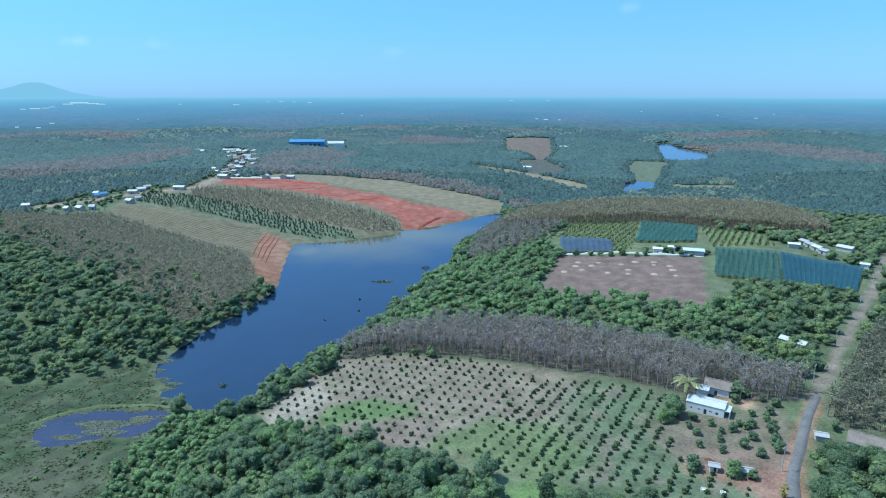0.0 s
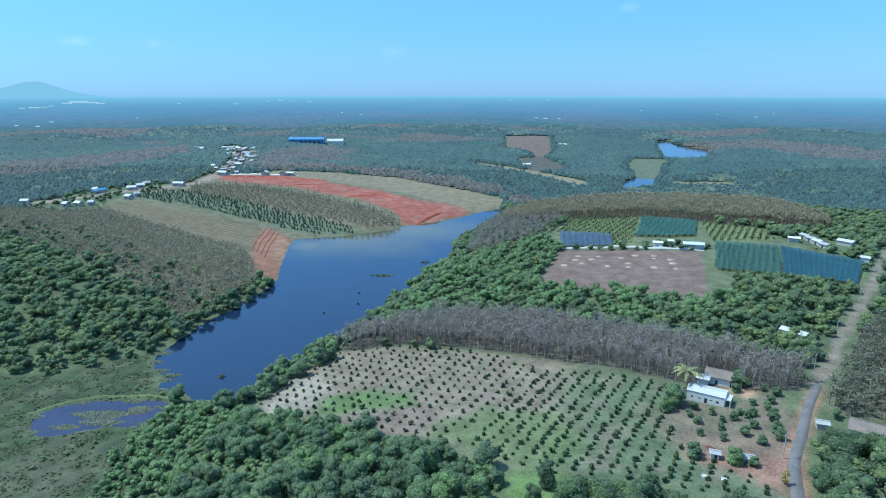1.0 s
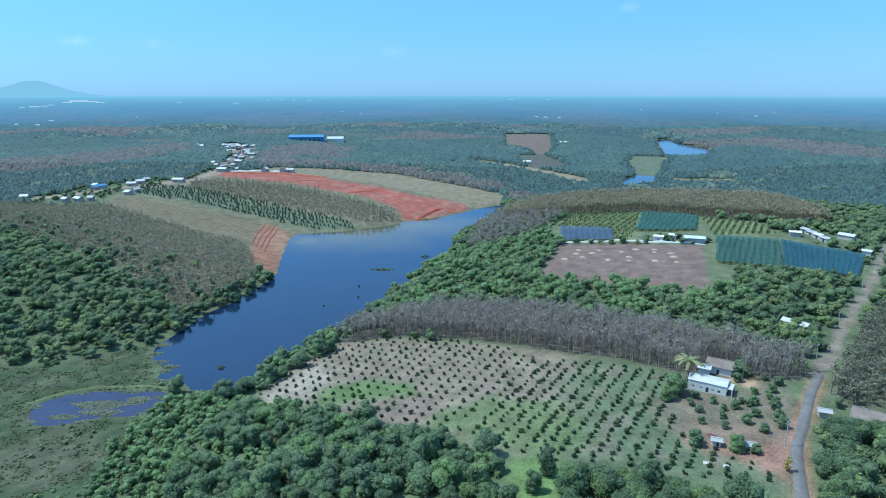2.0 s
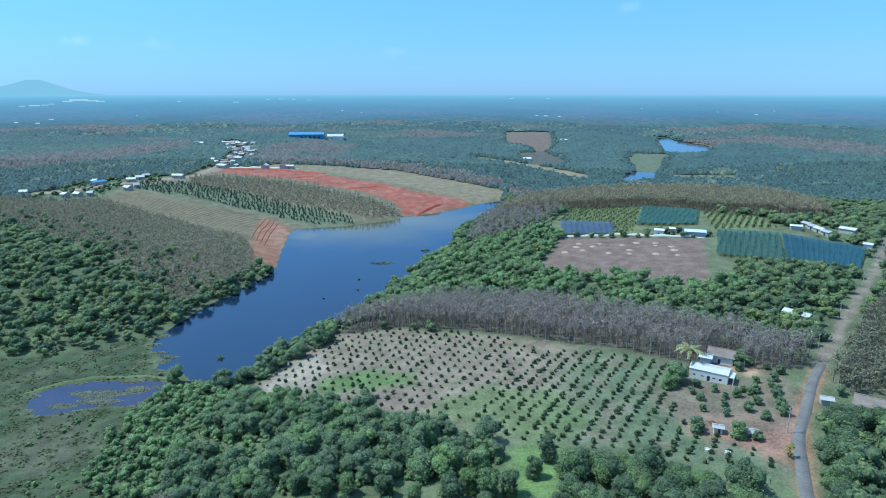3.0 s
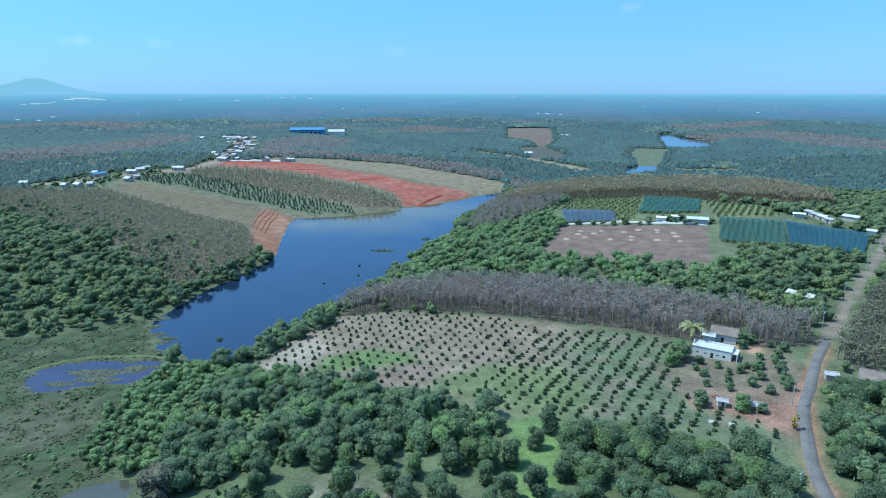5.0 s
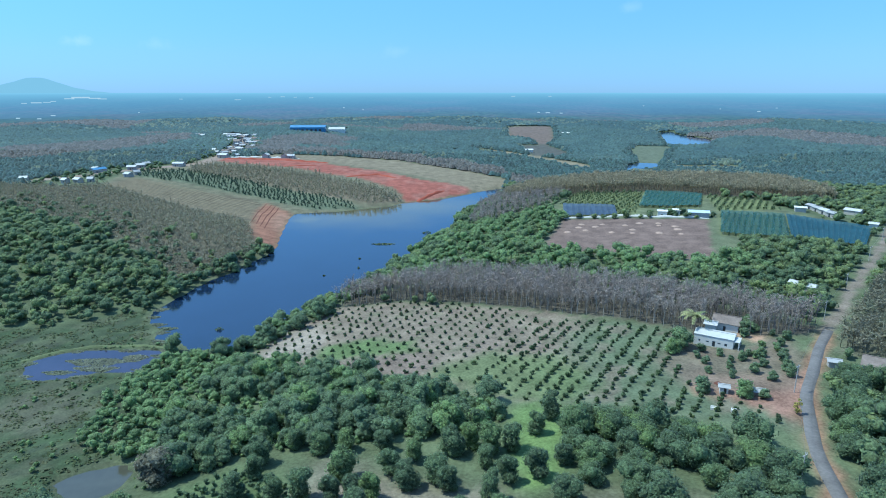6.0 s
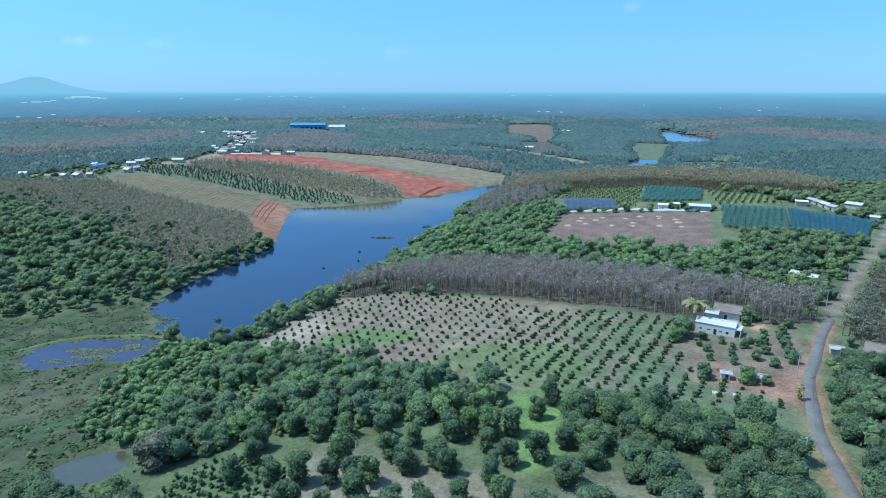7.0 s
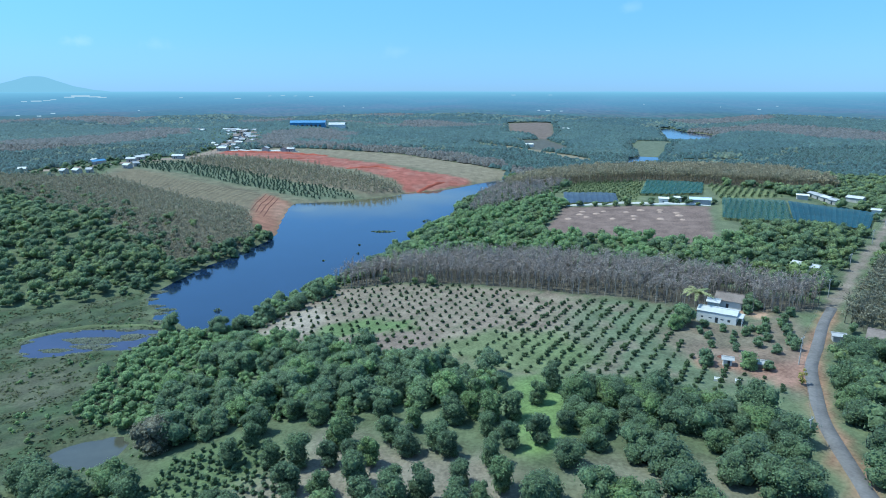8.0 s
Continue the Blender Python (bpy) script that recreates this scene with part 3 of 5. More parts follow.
def leaves(n, blobs, size, seed, up=0.45, near=0.8):
    """n bent leaf clumps over the surface of some blobs (x, y, z, rx, rz): arrays of corners and faces."""
    r = np.random.RandomState(seed)
    b = np.array(blobs, float)
    wgt = b[:, 3] ** 2
    k = r.choice(len(b), n, p=wgt / wgt.sum())
    d = r.normal(size=(n, 3))
    d[:, 2] = np.where(d[:, 2] < -0.7, -d[:, 2], d[:, 2])
    d /= np.linalg.norm(d, axis=1)[:, None]
    rad = r.uniform(near, 1.1, n)[:, None]
    c = b[k, :3] + d * rad * np.stack([b[k, 3], b[k, 3], b[k, 4]], 1)
    nn = d + r.normal(size=(n, 3)) * 0.4 + (0, 0, up)
    nn /= np.linalg.norm(nn, axis=1)[:, None]
    t = np.cross(nn, r.normal(size=(n, 3)))
    t /= np.linalg.norm(t, axis=1)[:, None]
    w = np.cross(nn, t)
    s = (size * r.uniform(0.6, 1.3, n))[:, None]
    v = np.stack([c - t * s * 0.5, c - w * s * 0.4 - nn * s * 0.15, c + t * s * 0.5, c + w * s * 0.4 - nn * s * 0.15], 1).reshape(-1, 3)
    return v, np.arange(4 * n).reshape(n, 4)


LUMP_V = np.array([(x, y, z) for x in (-1, 1) for y in (-1, 1) for z in (-1, 1)] + [(2, 0, 0), (-2, 0, 0), (0, 2, 0), (0, -2, 0), (0, 0, 2), (0, 0, -2)], float)
LUMP_V[:8] /= math.sqrt(3)
LUMP_V[8:] /= 2
LUMP_F = []
for a in range(8):
    for b in range(a + 1, 8):
        if np.isclose(np.abs(LUMP_V[a] - LUMP_V[b]).sum(), 2 / math.sqrt(3)):
            c = [k for k in range(8, 14) if LUMP_V[k] @ (LUMP_V[a] + LUMP_V[b]) > 0.9]
            q = (a, c[0], b, c[1])
            if np.dot(np.cross(LUMP_V[q[1]] - LUMP_V[a], LUMP_V[b] - LUMP_V[a]), LUMP_V[a] + LUMP_V[b]) < 0:
                q = q[::-1]
            LUMP_F.append(q)
LUMP_F = np.array(LUMP_F)


def lumps(blobs, seed, shrink=0.9, wild=0.22):
    """Uneven rounded masses of foliage, one for each blob."""
    r = np.random.RandomState(seed)
    parts = []
    for x, y, z, s, h in blobs:
        a = r.uniform(0, math.tau)
        v = LUMP_V * (1 + r.uniform(-wild, wild, (14, 1)))
        v = np.stack([v[:, 0] * math.cos(a) - v[:, 1] * math.sin(a), v[:, 0] * math.sin(a) + v[:, 1] * math.cos(a), v[:, 2]], 1)
        parts.append((v * (s, s, h) * shrink + (x, y, z), LUMP_F))
    return join(parts)


def rod(p, q, r0, r1, k=5):
    """A tapered limb as arrays of corners and quads."""
    p, q = np.array(p, float), np.array(q, float)
    d = q - p
    a = np.cross(d, (0.3, 0.9, 0.2))
    a /= np.linalg.norm(a) + 1e-9
    b = np.cross(d, a)
    b /= np.linalg.norm(b) + 1e-9
    an = np.arange(k) * math.tau / k
    circ = np.cos(an)[:, None] * a + np.sin(an)[:, None] * b
    v = np.concatenate([p + circ * r0, q + circ * r1])
    j = np.arange(k)
    return v, np.stack([j, (j + 1) % k, k + (j + 1) % k, k + j], 1)


def join(parts):
    v, f, o = [], [], 0
    for a, b in parts:
        v.append(a), f.append(b + o)
        o += len(a)
    return np.concatenate(v), np.concatenate(f)


def round_tree(seed, h, r, n, size, low=0.1, top=0.8, count=11, up=0.65, mass=0.85):
    """Leafy tree: trunk and limbs, and a crown of leaf clumps in uneven lobes."""
    q = np.random.RandomState(seed)
    blobs = []
    for k in range(count):
        z = h * (low + (top - low) * (k + 0.5) / count + q.uniform(-0.04, 0.04))
        room = math.sqrt(max(0.05, 1 - ((z / h - 0.42) / 0.6) ** 2))
        a, u = q.uniform(0, math.tau), q.uniform(0.15, 0.55) * r * room
        s = r * room * q.uniform(0.45, 0.62)
        blobs.append((u * math.cos(a), u * math.sin(a), max(z, s * 0.65), s, s * 0.8))
    limbs = [rod((0, 0, -0.4), (0, 0, 0.5 * h), 0.05 * r + 0.05, 0.03 * r + 0.02, 6)]
    limbs += [rod((0, 0, h * 0.2), b[:3], 0.03 * r + 0.02, 0.02, 4) for b in blobs[2:8]]
    crown = [lumps(blobs, seed + 90, mass)] if mass else []
    if n:
        crown.append(leaves(n, blobs, size, seed + 50, up))
    return join(limbs), join(crown)


def bare_tree(seed, h, n, wide=0.05, low=0.30):
    """Leafless plantation tree: a straight trunk, rising limbs and many twigs."""
    q = np.random.RandomState(seed)
    limbs = [rod((0, 0, -0.4), (0, 0, h * 0.55), 0.13, 0.08, 4)]
    twigs = []
    for k in range(6):
        a, z0 = q.uniform(0, math.tau), h * q.uniform(low, low + 0.2)
        u = q.uniform(0.5, 1.7)
        e = np.array((u * math.cos(a), u * math.sin(a), h * q.uniform(0.75, 1.0)))
        limbs.append(rod((0, 0, z0), e, 0.06, 0.025, 3))
        for j in range(n // 6):
            w = q.uniform(0.2, 1)
            p = np.array((0, 0, z0)) * (1 - w) + e * w
            d = q.normal(size=3) * (0.6, 0.6, 0.35) + (0, 0, 0.4)
            e2 = p + d * q.uniform(0.7, 1.5)
            s = np.cross(d, q.normal(size=3))
            s *= wide / (np.linalg.norm(s) + 1e-9)
            twigs.append((np.stack([p - s, p + s, e2 + s * 0.6, e2 - s * 0.6]), np.array([[0, 1, 2, 3]])))
    return join(limbs), join(twigs)


def crowd(name, plants, kinds, material, label, category, patchy=0.45):
    """One object for plants that nobody could count; plants: rows of x, y, size; kinds: arrays."""
    q = np.random.RandomState(len(plants))
    z = land(plants[:, 0], plants[:, 1])
    V, Fc, tint, o = [], [], [], 0
    which = q.randint(len(kinds), size=len(plants))
    for k, (v, f) in enumerate(kinds):
        sel = np.where(which == k)[0]
        if not len(sel):
            continue
        a = q.uniform(0, math.tau, len(sel))
        s = plants[sel, 2]
        c, sn = np.cos(a) * s, np.sin(a) * s
        sz = s * q.uniform(0.85, 1.2, len(sel))
        x = v[None, :, 0] * c[:, None] - v[None, :, 1] * sn[:, None] + plants[sel, 0][:, None]
        y = v[None, :, 0] * sn[:, None] + v[None, :, 1] * c[:, None] + plants[sel, 1][:, None]
        zz = v[None, :, 2] * sz[:, None] + z[sel][:, None]
        V.append(np.stack([x, y, zz], -1).reshape(-1, 3))
        Fc.append((f[None] + (np.arange(len(sel)) * len(v))[:, None, None] + o).reshape(-1, 4))
        patch = 0.5 + 0.3 * wave(plants[sel, 0], plants[sel, 1], 34, 8) + 0.35 * wave(plants[sel, 0], plants[sel, 1], 150, 3)
        tint.append(np.repeat(np.clip((1 - patchy) * q.uniform(0, 1, len(sel)) + patchy * patch, 0, 0.999), len(v)))
        o += len(sel) * len(v)
    ob = link(name, np.concatenate(V), np.concatenate(Fc), material, smooth=True, tint=np.concatenate(tint))
    return tagged(ob, label, category, kind="stuff")


def scatter(poly, pitch, seed, jitter=0.45, low=0.8, high=1.2, turn=0.0, across=None):
    """Places on a jittered grid, turned by some degrees, inside an outline."""
    q = np.random.RandomState(seed)
    a = np.array(poly, float)
    mid = (a.min(0) + a.max(0)) / 2
    half = np.hypot(*(a.max(0) - a.min(0))) / 2 + pitch
    across = across or pitch
    x, y = np.meshgrid(np.arange(-half, half, pitch), np.arange(-half, half, across))
    x, y = x.ravel(), y.ravel()
    x, y = x + q.uniform(-jitter, jitter, x.shape) * pitch, y + q.uniform(-jitter, jitter, x.shape) * across
    c, s = math.cos(radians(turn)), math.sin(radians(turn))
    x, y = mid[0] + x * c - y * s, mid[1] + x * s + y * c
    k = inside(poly, x, y)
    return np.stack([x[k], y[k], q.uniform(low, high, k.sum())], 1)


def clear(p, polys, margin=0.0, lines=(), width=4.0):
    """Leaves out the plants in these outlines and on these lines."""
    k = np.ones(len(p), bool)
    for poly in polys:
        k &= signed(poly, p[:, 0], p[:, 1]) > margin
    for line in lines:
        k &= gap(line, p[:, 0], p[:, 1], False) > width
    return p[k]


def plant(name, trunk, crown, bark, leaf, label, category, group):
    ob = new(name)
    link("trunk", *trunk, bark, ob)
    link("crown", *crown, leaf, ob, smooth=True)
    return tagged(ob, label, category, group)


planted = set()


def grove(masters, places, seed=1):
    """Sets the masters and their copies at places (x, y, size)."""
    q = np.random.RandomState(seed)
    for k, (px, py, s) in enumerate(places):
        mm = pose(px, py, float(land(px, py)), 0, 0, q.uniform(0, 360)) @ Matrix.Diagonal((s, s * q.uniform(0.9, 1.1), s * q.uniform(0.88, 1.15), 1))
        src = masters[q.randint(len(masters))]
        if src.name in planted:
            a, b, c = src.scale
            copy_thing(src, mm @ Matrix.Diagonal((1 / a, 1 / b, 1 / c, 1)))
        else:
            src.matrix_basis = mm
            planted.add(src.name)


FIELDS = [ORCHARD, RUBBER, RIDGE, LEFT_BARE, LEFT_FIELD, RED_SLOPE, CONIFERS, DRY_WOOD, RED_FIELD, TAN_FIELD, BROWN_FIELD, NET_A, NET_B, NET_C, NET_D, NET_E, ROWS, MARSH, MEADOW, FAR_STRIP, FAR_BROWN, FAR_DARK, PADDOCK, POND, LAKE, NEAR_POND, FAR_LAKE, FAR_POND]
RIGHT_BARE = [(113, 166), (124, 180), (140, 198), (172, 232), (215, 260), (215, 190), (160, 160), (126, 158)]
RIGHT_YARD = [(101, 147), (106, 162), (124, 160), (130, 150), (118, 140)]
STREET = [(-340, 520), (-312, 545), (-300, 566), (-276, 592), (-245, 617), (-249, 680), (-256, 740), (-268, 800), (-286, 900), (-340, 1000)]
DRY_HILL = [(-284, 548), (-252, 608), (-256, 664), (-190, 736), (-54, 703), (62, 582), (53, 562), (28, 505), (-30, 478), (-92, 442), (-94, 330), (-115, 360), (-190, 440), (-274, 485)]
NET_LAND = [(68, 398), (99, 462), (144, 449), (212, 410), (208, 373), (230, 323), (198, 281), (150, 298), (121, 264), (152, 348), (72, 367)]
SHED_YARD = [(204, 372), (222, 384), (236, 380), (252, 362), (244, 350), (226, 345)]

# foreground trees, each a thing of its own
dome = [plant("fruit_tree", *round_tree(k, 6.9, 3.1, 1500, 0.36, count=14, mass=0.84), BARK, LEAF, "dark green domed fruit tree on dry ground", "tree", "fruit trees of the grove") for k in range(4)]
broad = [plant("broad_tree", *round_tree(40 + k, 6.6, 4.6, 1600, 0.44, 0.15, 0.78, 15, mass=0.84), BARK, LEAF, "broad spreading green tree with a dense crown", "tree", "broad trees beside the road") for k in range(3)]
DOMES = [(-34, 107), (-28, 97), (-22, 95), (-16, 97), (-9, 93), (-4, 92), (-7, 108), (-11, 113), (-6, 118), (-14, 104), (-18, 105), (2, 120), (6, 122), (9, 114), (-1, 109), (3, 96), (9, 102), (13, 108), (10, 94), (15, 120), (8, 129), (-3, 131), (-13, 123), (-22, 125), (-28, 124), (-34, 127), (1, 106), (10, 120), (-21, 112), (-22, 105), (-40, 115), (-42, 108), (-41, 121), (-28, 106), (21, 127), (26, 134), (25, 113), (19, 109)]
more = scatter([(-40, 72), (-40, 92), (20, 88), (20, 72)], 6, 8)
grove(dome, [(px, py, rs.uniform(0.82, 1.15)) for px, py in DOMES] + [tuple(p) for p in more], 2)
BROAD = [(37, 104), (47, 113), (30, 99), (49, 102), (50, 94), (62, 109), (67, 107), (54, 97), (60, 93), (44, 121), (38, 124), (61, 90), (55, 90), (26, 90), (40, 88), (29, 87), (21, 92), (17, 91), (23, 101), (30, 112), (28, 117), (40, 98), (52, 110), (29, 125), (57, 117), (34, 128), (48, 126), (66, 118), (76, 92), (80, 98), (86, 119), (84, 112), (90, 121), (92, 130), (88, 106), (99, 136), (103, 141), (96, 126), (109, 144), (113, 143), (117, 141), (104, 147), (121, 142)]
GLADES = [[(30, 100), (39, 99), (38, 90), (28, 91)], [(48, 106), (50, 105), (51, 98), (48, 89), (43, 89), (44, 96)], [(20, 97), (24, 96), (23, 91), (19, 91)]]
grove(broad, [(px, py, rs.uniform(0.75, 1.05)) for px, py in BROAD if all(signed(g, px, py) > 0.0 for g in GLADES)], 3)
grove(broad, [tuple(p) for p in clear(scatter([(24, 76), (27, 128), (40, 132), (60, 123), (68, 112), (64, 96), (46, 84), (44, 76), (14, 76), (14, 98)], 5.8, 41, 0.45, 0.5, 0.9), GLADES, 1.0)], 31)
THICKET = [(-58, 118), (-72, 139), (-66, 168), (-62, 183), (-50, 180), (-36, 174), (-22, 165), (2, 152), (15, 141), (15, 133), (10, 128), (-11, 129), (-28, 127), (-43, 125), (-50, 121)]
bushy = [plant("bushy_tree", *round_tree(60 + k, 5.8, 3.3, 620, 0.42, count=11, mass=0.86), BARK, THICK, "green bushy tree of a dense thicket", "tree", "trees of the thicket") for k in range(4)]
thick = clear(scatter(THICKET, 4.2, 21, 0.48, 0.55, 1.35), [[(-52, 138), (-40, 150), (-44, 153), (-70, 160), (-68, 152)]], 0)
grove(bushy, [tuple(p) for p in thick], 4)
SEEDLINGS = [(-56, 112), (-44, 120), (-30, 111), (-26, 100), (-26, 78), (-56, 78)]
sapling = [plant("sapling", *round_tree(80 + k, 1.6, 1.0, 34, 0.34, 0.05, 0.75, 4), BARK, LEAF, "small bright green planted sapling", "shrub", "young saplings in rows") for k in range(2)]
grove(sapling, [tuple(p) for p in scatter(SEEDLINGS, 2.5, 22, 0.12, 0.8, 1.2, -30)], 5)

# the orchard of shrubs
shrub = [plant("orchard_shrub", *round_tree(90 + k, 1.8, 1.25, 44, 0.36, 0.0, 0.7, 4), BARK, ORCH, "small dark round orchard shrub in a row", "shrub", "orchard shrubs in rows") for k in range(3)]
WEST = [(-66, 195), (-58, 213), (-43, 236), (-19, 237), (3, 230), (24, 221), (34, 206), (20, 178), (0, 160), (-14, 165), (-36, 177), (-51, 182)]
west = scatter(WEST, 4.1, 23, 0.11, 0.5, 0.98, -28)
EASTERN = [(34, 206), (60, 199), (76, 186), (66, 172), (64, 150), (76, 136), (80, 126), (60, 130), (30, 139), (14, 146), (4, 158), (20, 178)]
eastern = scatter(EASTERN, 2.9, 24, 0.10, 0.55, 1.05, 58, 4.3)
keep = np.concatenate([west, eastern])
keep = clear(keep, [], 0, [ROAD], 6)
order = np.argsort(keep[:, 1])
grove(shrub, [tuple(p) for p in keep[order[:300]]], 6)
crowd("orchard_rows", keep[order[300:]], [join(round_tree(95 + k, 1.8, 1.25, 16, 0.42, 0.0, 0.7, 3)) for k in range(3)], ORCH, "small dark round orchard shrubs in rows", "shrubs")
YARD_TREES = [(71, 174, 1.2), (68, 170, 0.9), (95, 184, 0.75), (97.5, 187, 0.8), (99, 190, 0.7), (73, 179, 0.8), (76, 170, 0.5), (88, 166, 0.4), (66, 145, 0.85), (75, 141, 0.85), (79, 139, 0.5), (89, 164, 0.45), (80, 167, 0.45), (85, 163, 0.5), (91, 165, 0.55), (97, 168, 0.5), (93, 155, 0.6), (90, 146, 0.55), (84, 154, 0.5), (79, 158, 0.45), (100, 172, 0.5), (95, 161, 0.55), (88, 158, 0.5), (74, 162, 0.45), (86, 149, 0.5), (97, 164, 0.5), (72, 155, 0.4), (104, 176, 0.55), (93, 180, 0.6), (98, 184, 0.6), (92, 151, 0.55), (91, 140, 0.5), (73, 166, 0.4), (81, 162, 0.35), (77, 152, 0.4), (94, 171, 0.4), (102, 180, 0.4)]
grove(bushy, [p for p in YARD_TREES if gap(ROAD, p[0], p[1], False) > 4.5], 7)

# trees along the shores, and the large grey one beside the small pond
SHORE = [(30, 430), (24, 420), (13, 393), (5, 353), (-4, 322), (-9, 316), (-16, 289), (-21, 284), (-25, 282), (-48, 224), (-54, 221), (-58, 207), (-62, 205), (-65, 203), (-69, 196), (-74, 192), (-50, 233), (-44, 228), (-53, 214), (-100, 303), (-101, 314), (-103, 293), (-107, 300), (-118, 258), (-122, 246), (-126, 242), (-121, 264), (-92, 196), (-96, 330)]
grove(bushy, [(px, py, rs.uniform(0.7, 1.25)) for px, py in SHORE], 8)
big = plant("grey_tree", *round_tree(101, 8.5, 4.6, 1300, 0.55), PALE_BARK, DRY_LEAF, "large grey-brown half-leafless tree beside the pond", "tree", "")
big.matrix_basis = pose(-62, 118, float(land(-62, 118)))
grove(broad, [(-82, 106, 1.0), (-76, 101, 1.1), (-88, 100, 1.0), (-70, 99, 1.1), (-95, 104, 0.9), (-64, 103, 0.9), (-58, 98, 0.8)], 9)

# woods that nobody could count
HOLLOW = [(-92, 197), (-68, 195), (-60, 182), (-66, 150), (-70, 126), (-92, 136), (-98, 170)]
LAKESIDE = [(-70, 197), (-72, 212), (-62, 231), (-48, 252), (-39, 279), (-30, 292), (-18, 331), (-13, 356), (0, 377), (16, 440), (40, 500), (56, 500), (40, 440), (12, 377), (2, 330), (-10, 300), (-18, 268), (-36, 252), (-43, 238), (-57, 213), (-62, 196)]



small = [round_tree(10 + k, 4.9, 4.6, 40, 0.95, 0.35, 0.75, 3, up=0.8, mass=0.85) for k in range(6)]


def puff(seed, h, r, n=2):
    """The crown of a far tree in a closed wood: an uneven dome, open below."""
    q = np.random.RandomState(seed)
    v = []
    for a in np.linspace(-1, 1, n + 1):
        for b in np.linspace(-1, 1, n + 1):
            k = max(abs(a), abs(b)) / (math.hypot(a, b) + 1e-9) * math.hypot(a, b)
            g = k / (math.hypot(a, b) + 1e-9) if k else 1.0
            up = 0.28 + 0.72 * math.cos(min(1.0, k) * 1.5) if n == 2 else 1 - 0.9 * k ** 3
            v.append((a * g * r + q.uniform(-0.17, 0.17) * r, b * g * r + q.uniform(-0.17, 0.17) * r, h * (0.08 + 0.92 * up) * q.uniform(0.82, 1.15)))
    o = np.arange((n + 1) ** 2).reshape(n + 1, n + 1)
    return np.array(v), np.stack([o[:-1, :-1], o[1:, :-1], o[1:, 1:], o[:-1, 1:]], -1).reshape(-1, 4)


medium = [puff(25 + k, 3.7, 3.1, 3) for k in range(8)]
tiny = [puff(20 + k, 3.9, 3.2) for k in range(8)]
speck = [puff(30 + k, 4.2, 4.8) for k in range(8)]
near_wood = [(-340, 200), (-340, 480), (-200, 480), (60, 560), (330, 480), (330, 150), (110, 84), (74, 84), (100, 150), (120, 190), (110, 200), (-40, 240), (-120, 235), (-150, 215), (-190, 200)]
OPEN = [RIGHT_BARE, RIGHT_YARD, SHED_YARD, DRY_HILL, NET_LAND, GREY_STAND]
mid = clear(scatter(near_wood, 4.4, 11, 0.48, 0.38, 1.15), FIELDS + OPEN, 0.5, [ROAD, TRACK], 4.2)
mid = mid[np.abs(mid[:, 0]) < 0.73 * mid[:, 1] + 22]
fine = [round_tree(15 + k, 5.4, 4.4, 66, 0.8, 0.3, 0.78, 3, up=0.75, mass=0.8) for k in range(6)]
low_bush = [round_tree(260 + k, 4.4, 4.0, 46, 0.85, 0.2, 0.75, 3, up=0.7, mass=0.8)[1] for k in range(6)]
crowd("undergrowth", scatter(THICKET, 2.6, 38, 0.48, 0.25, 0.55), low_bush, FRESH, "bright green undergrowth between the thicket trees", "shrubs")
crowd("undergrowth", clear(scatter([(86, 100), (90, 118), (106, 142), (112, 141), (128, 130), (120, 100)], 2.7, 39, 0.48, 0.25, 0.65), [RIGHT_YARD], 0, [ROAD], 4.2), low_bush, LEAF, "green scrub beside the road", "shrubs")
shore_bushes = clear(scatter(LAKESIDE, 3.2, 33, 0.48, 0.35, 0.8), [LAKE], 0.4)
crowd("lakeside_bushes", shore_bushes, [c for t, c in small], THICK, "green bushes crowding the lake shore", "shrubs")
crowd("lakeside_bushes", clear(scatter(HOLLOW, 2.7, 34, 0.48, 0.2, 0.85), [LAKE, POND, NEAR_POND], 0.6), low_bush, FRESH, "bright green bushes in the wet hollow", "shrubs")
WEST_SHORE = [(-126, 243), (-118, 262), (-116, 272), (-112, 286), (-108, 294), (-105, 308), (-100, 324), (-99, 340), (-104, 338), (-110, 315), (-113, 298), (-120, 284), (-126, 268), (-132, 248)]
crowd("lakeside_bushes", clear(scatter(WEST_SHORE, 2.6, 44, 0.48, 0.25, 0.75), [LAKE], 0.3), low_bush, WOOD_LEAF, "green bushes hanging over the lake shore", "shrubs")
open_wood = (mid[:, 0] > -100) | (wave(mid[:, 0], mid[:, 1], 15, 6) + rs.uniform(-0.5, 0.5, len(mid)) > -0.42)
mid = mid[open_wood]
pale = ((mid[:, 0] > -20) & (mid[:, 0] < 75) & (mid[:, 1] > 262) & (mid[:, 1] < 425)) | ((mid[:, 0] > 35) & (mid[:, 0] < 135) & (mid[:, 1] > 245) & (mid[:, 1] < 300))
pale &= wave(mid[:, 0], mid[:, 1], 18, 5) + rs.uniform(-0.4, 0.4, len(mid)) > -0.25
crowd("woodland", mid[pale], [c for t, c in fine], FRESH, "light green trees in fresh leaf", "woods")
mid = mid[~pale]
crowd("woodland", mid[mid[:, 1] < 310], [c for t, c in fine], WOOD_LEAF, "dense green mixed woodland and scrub", "woods")
crowd("woodland", mid[mid[:, 1] >= 310], [c for t, c in small], WOOD_LEAF, "dense green mixed woodland beyond the fields", "woods")
scrub = clear(scatter([(-190, 110), (-190, 215), (-125, 240), (-100, 205), (-70, 195), (-66, 170), (-72, 140), (-60, 110)], 3.4, 31, 0.48, 0.10, 0.34), [POND, NEAR_POND, LAKE], 0.8)
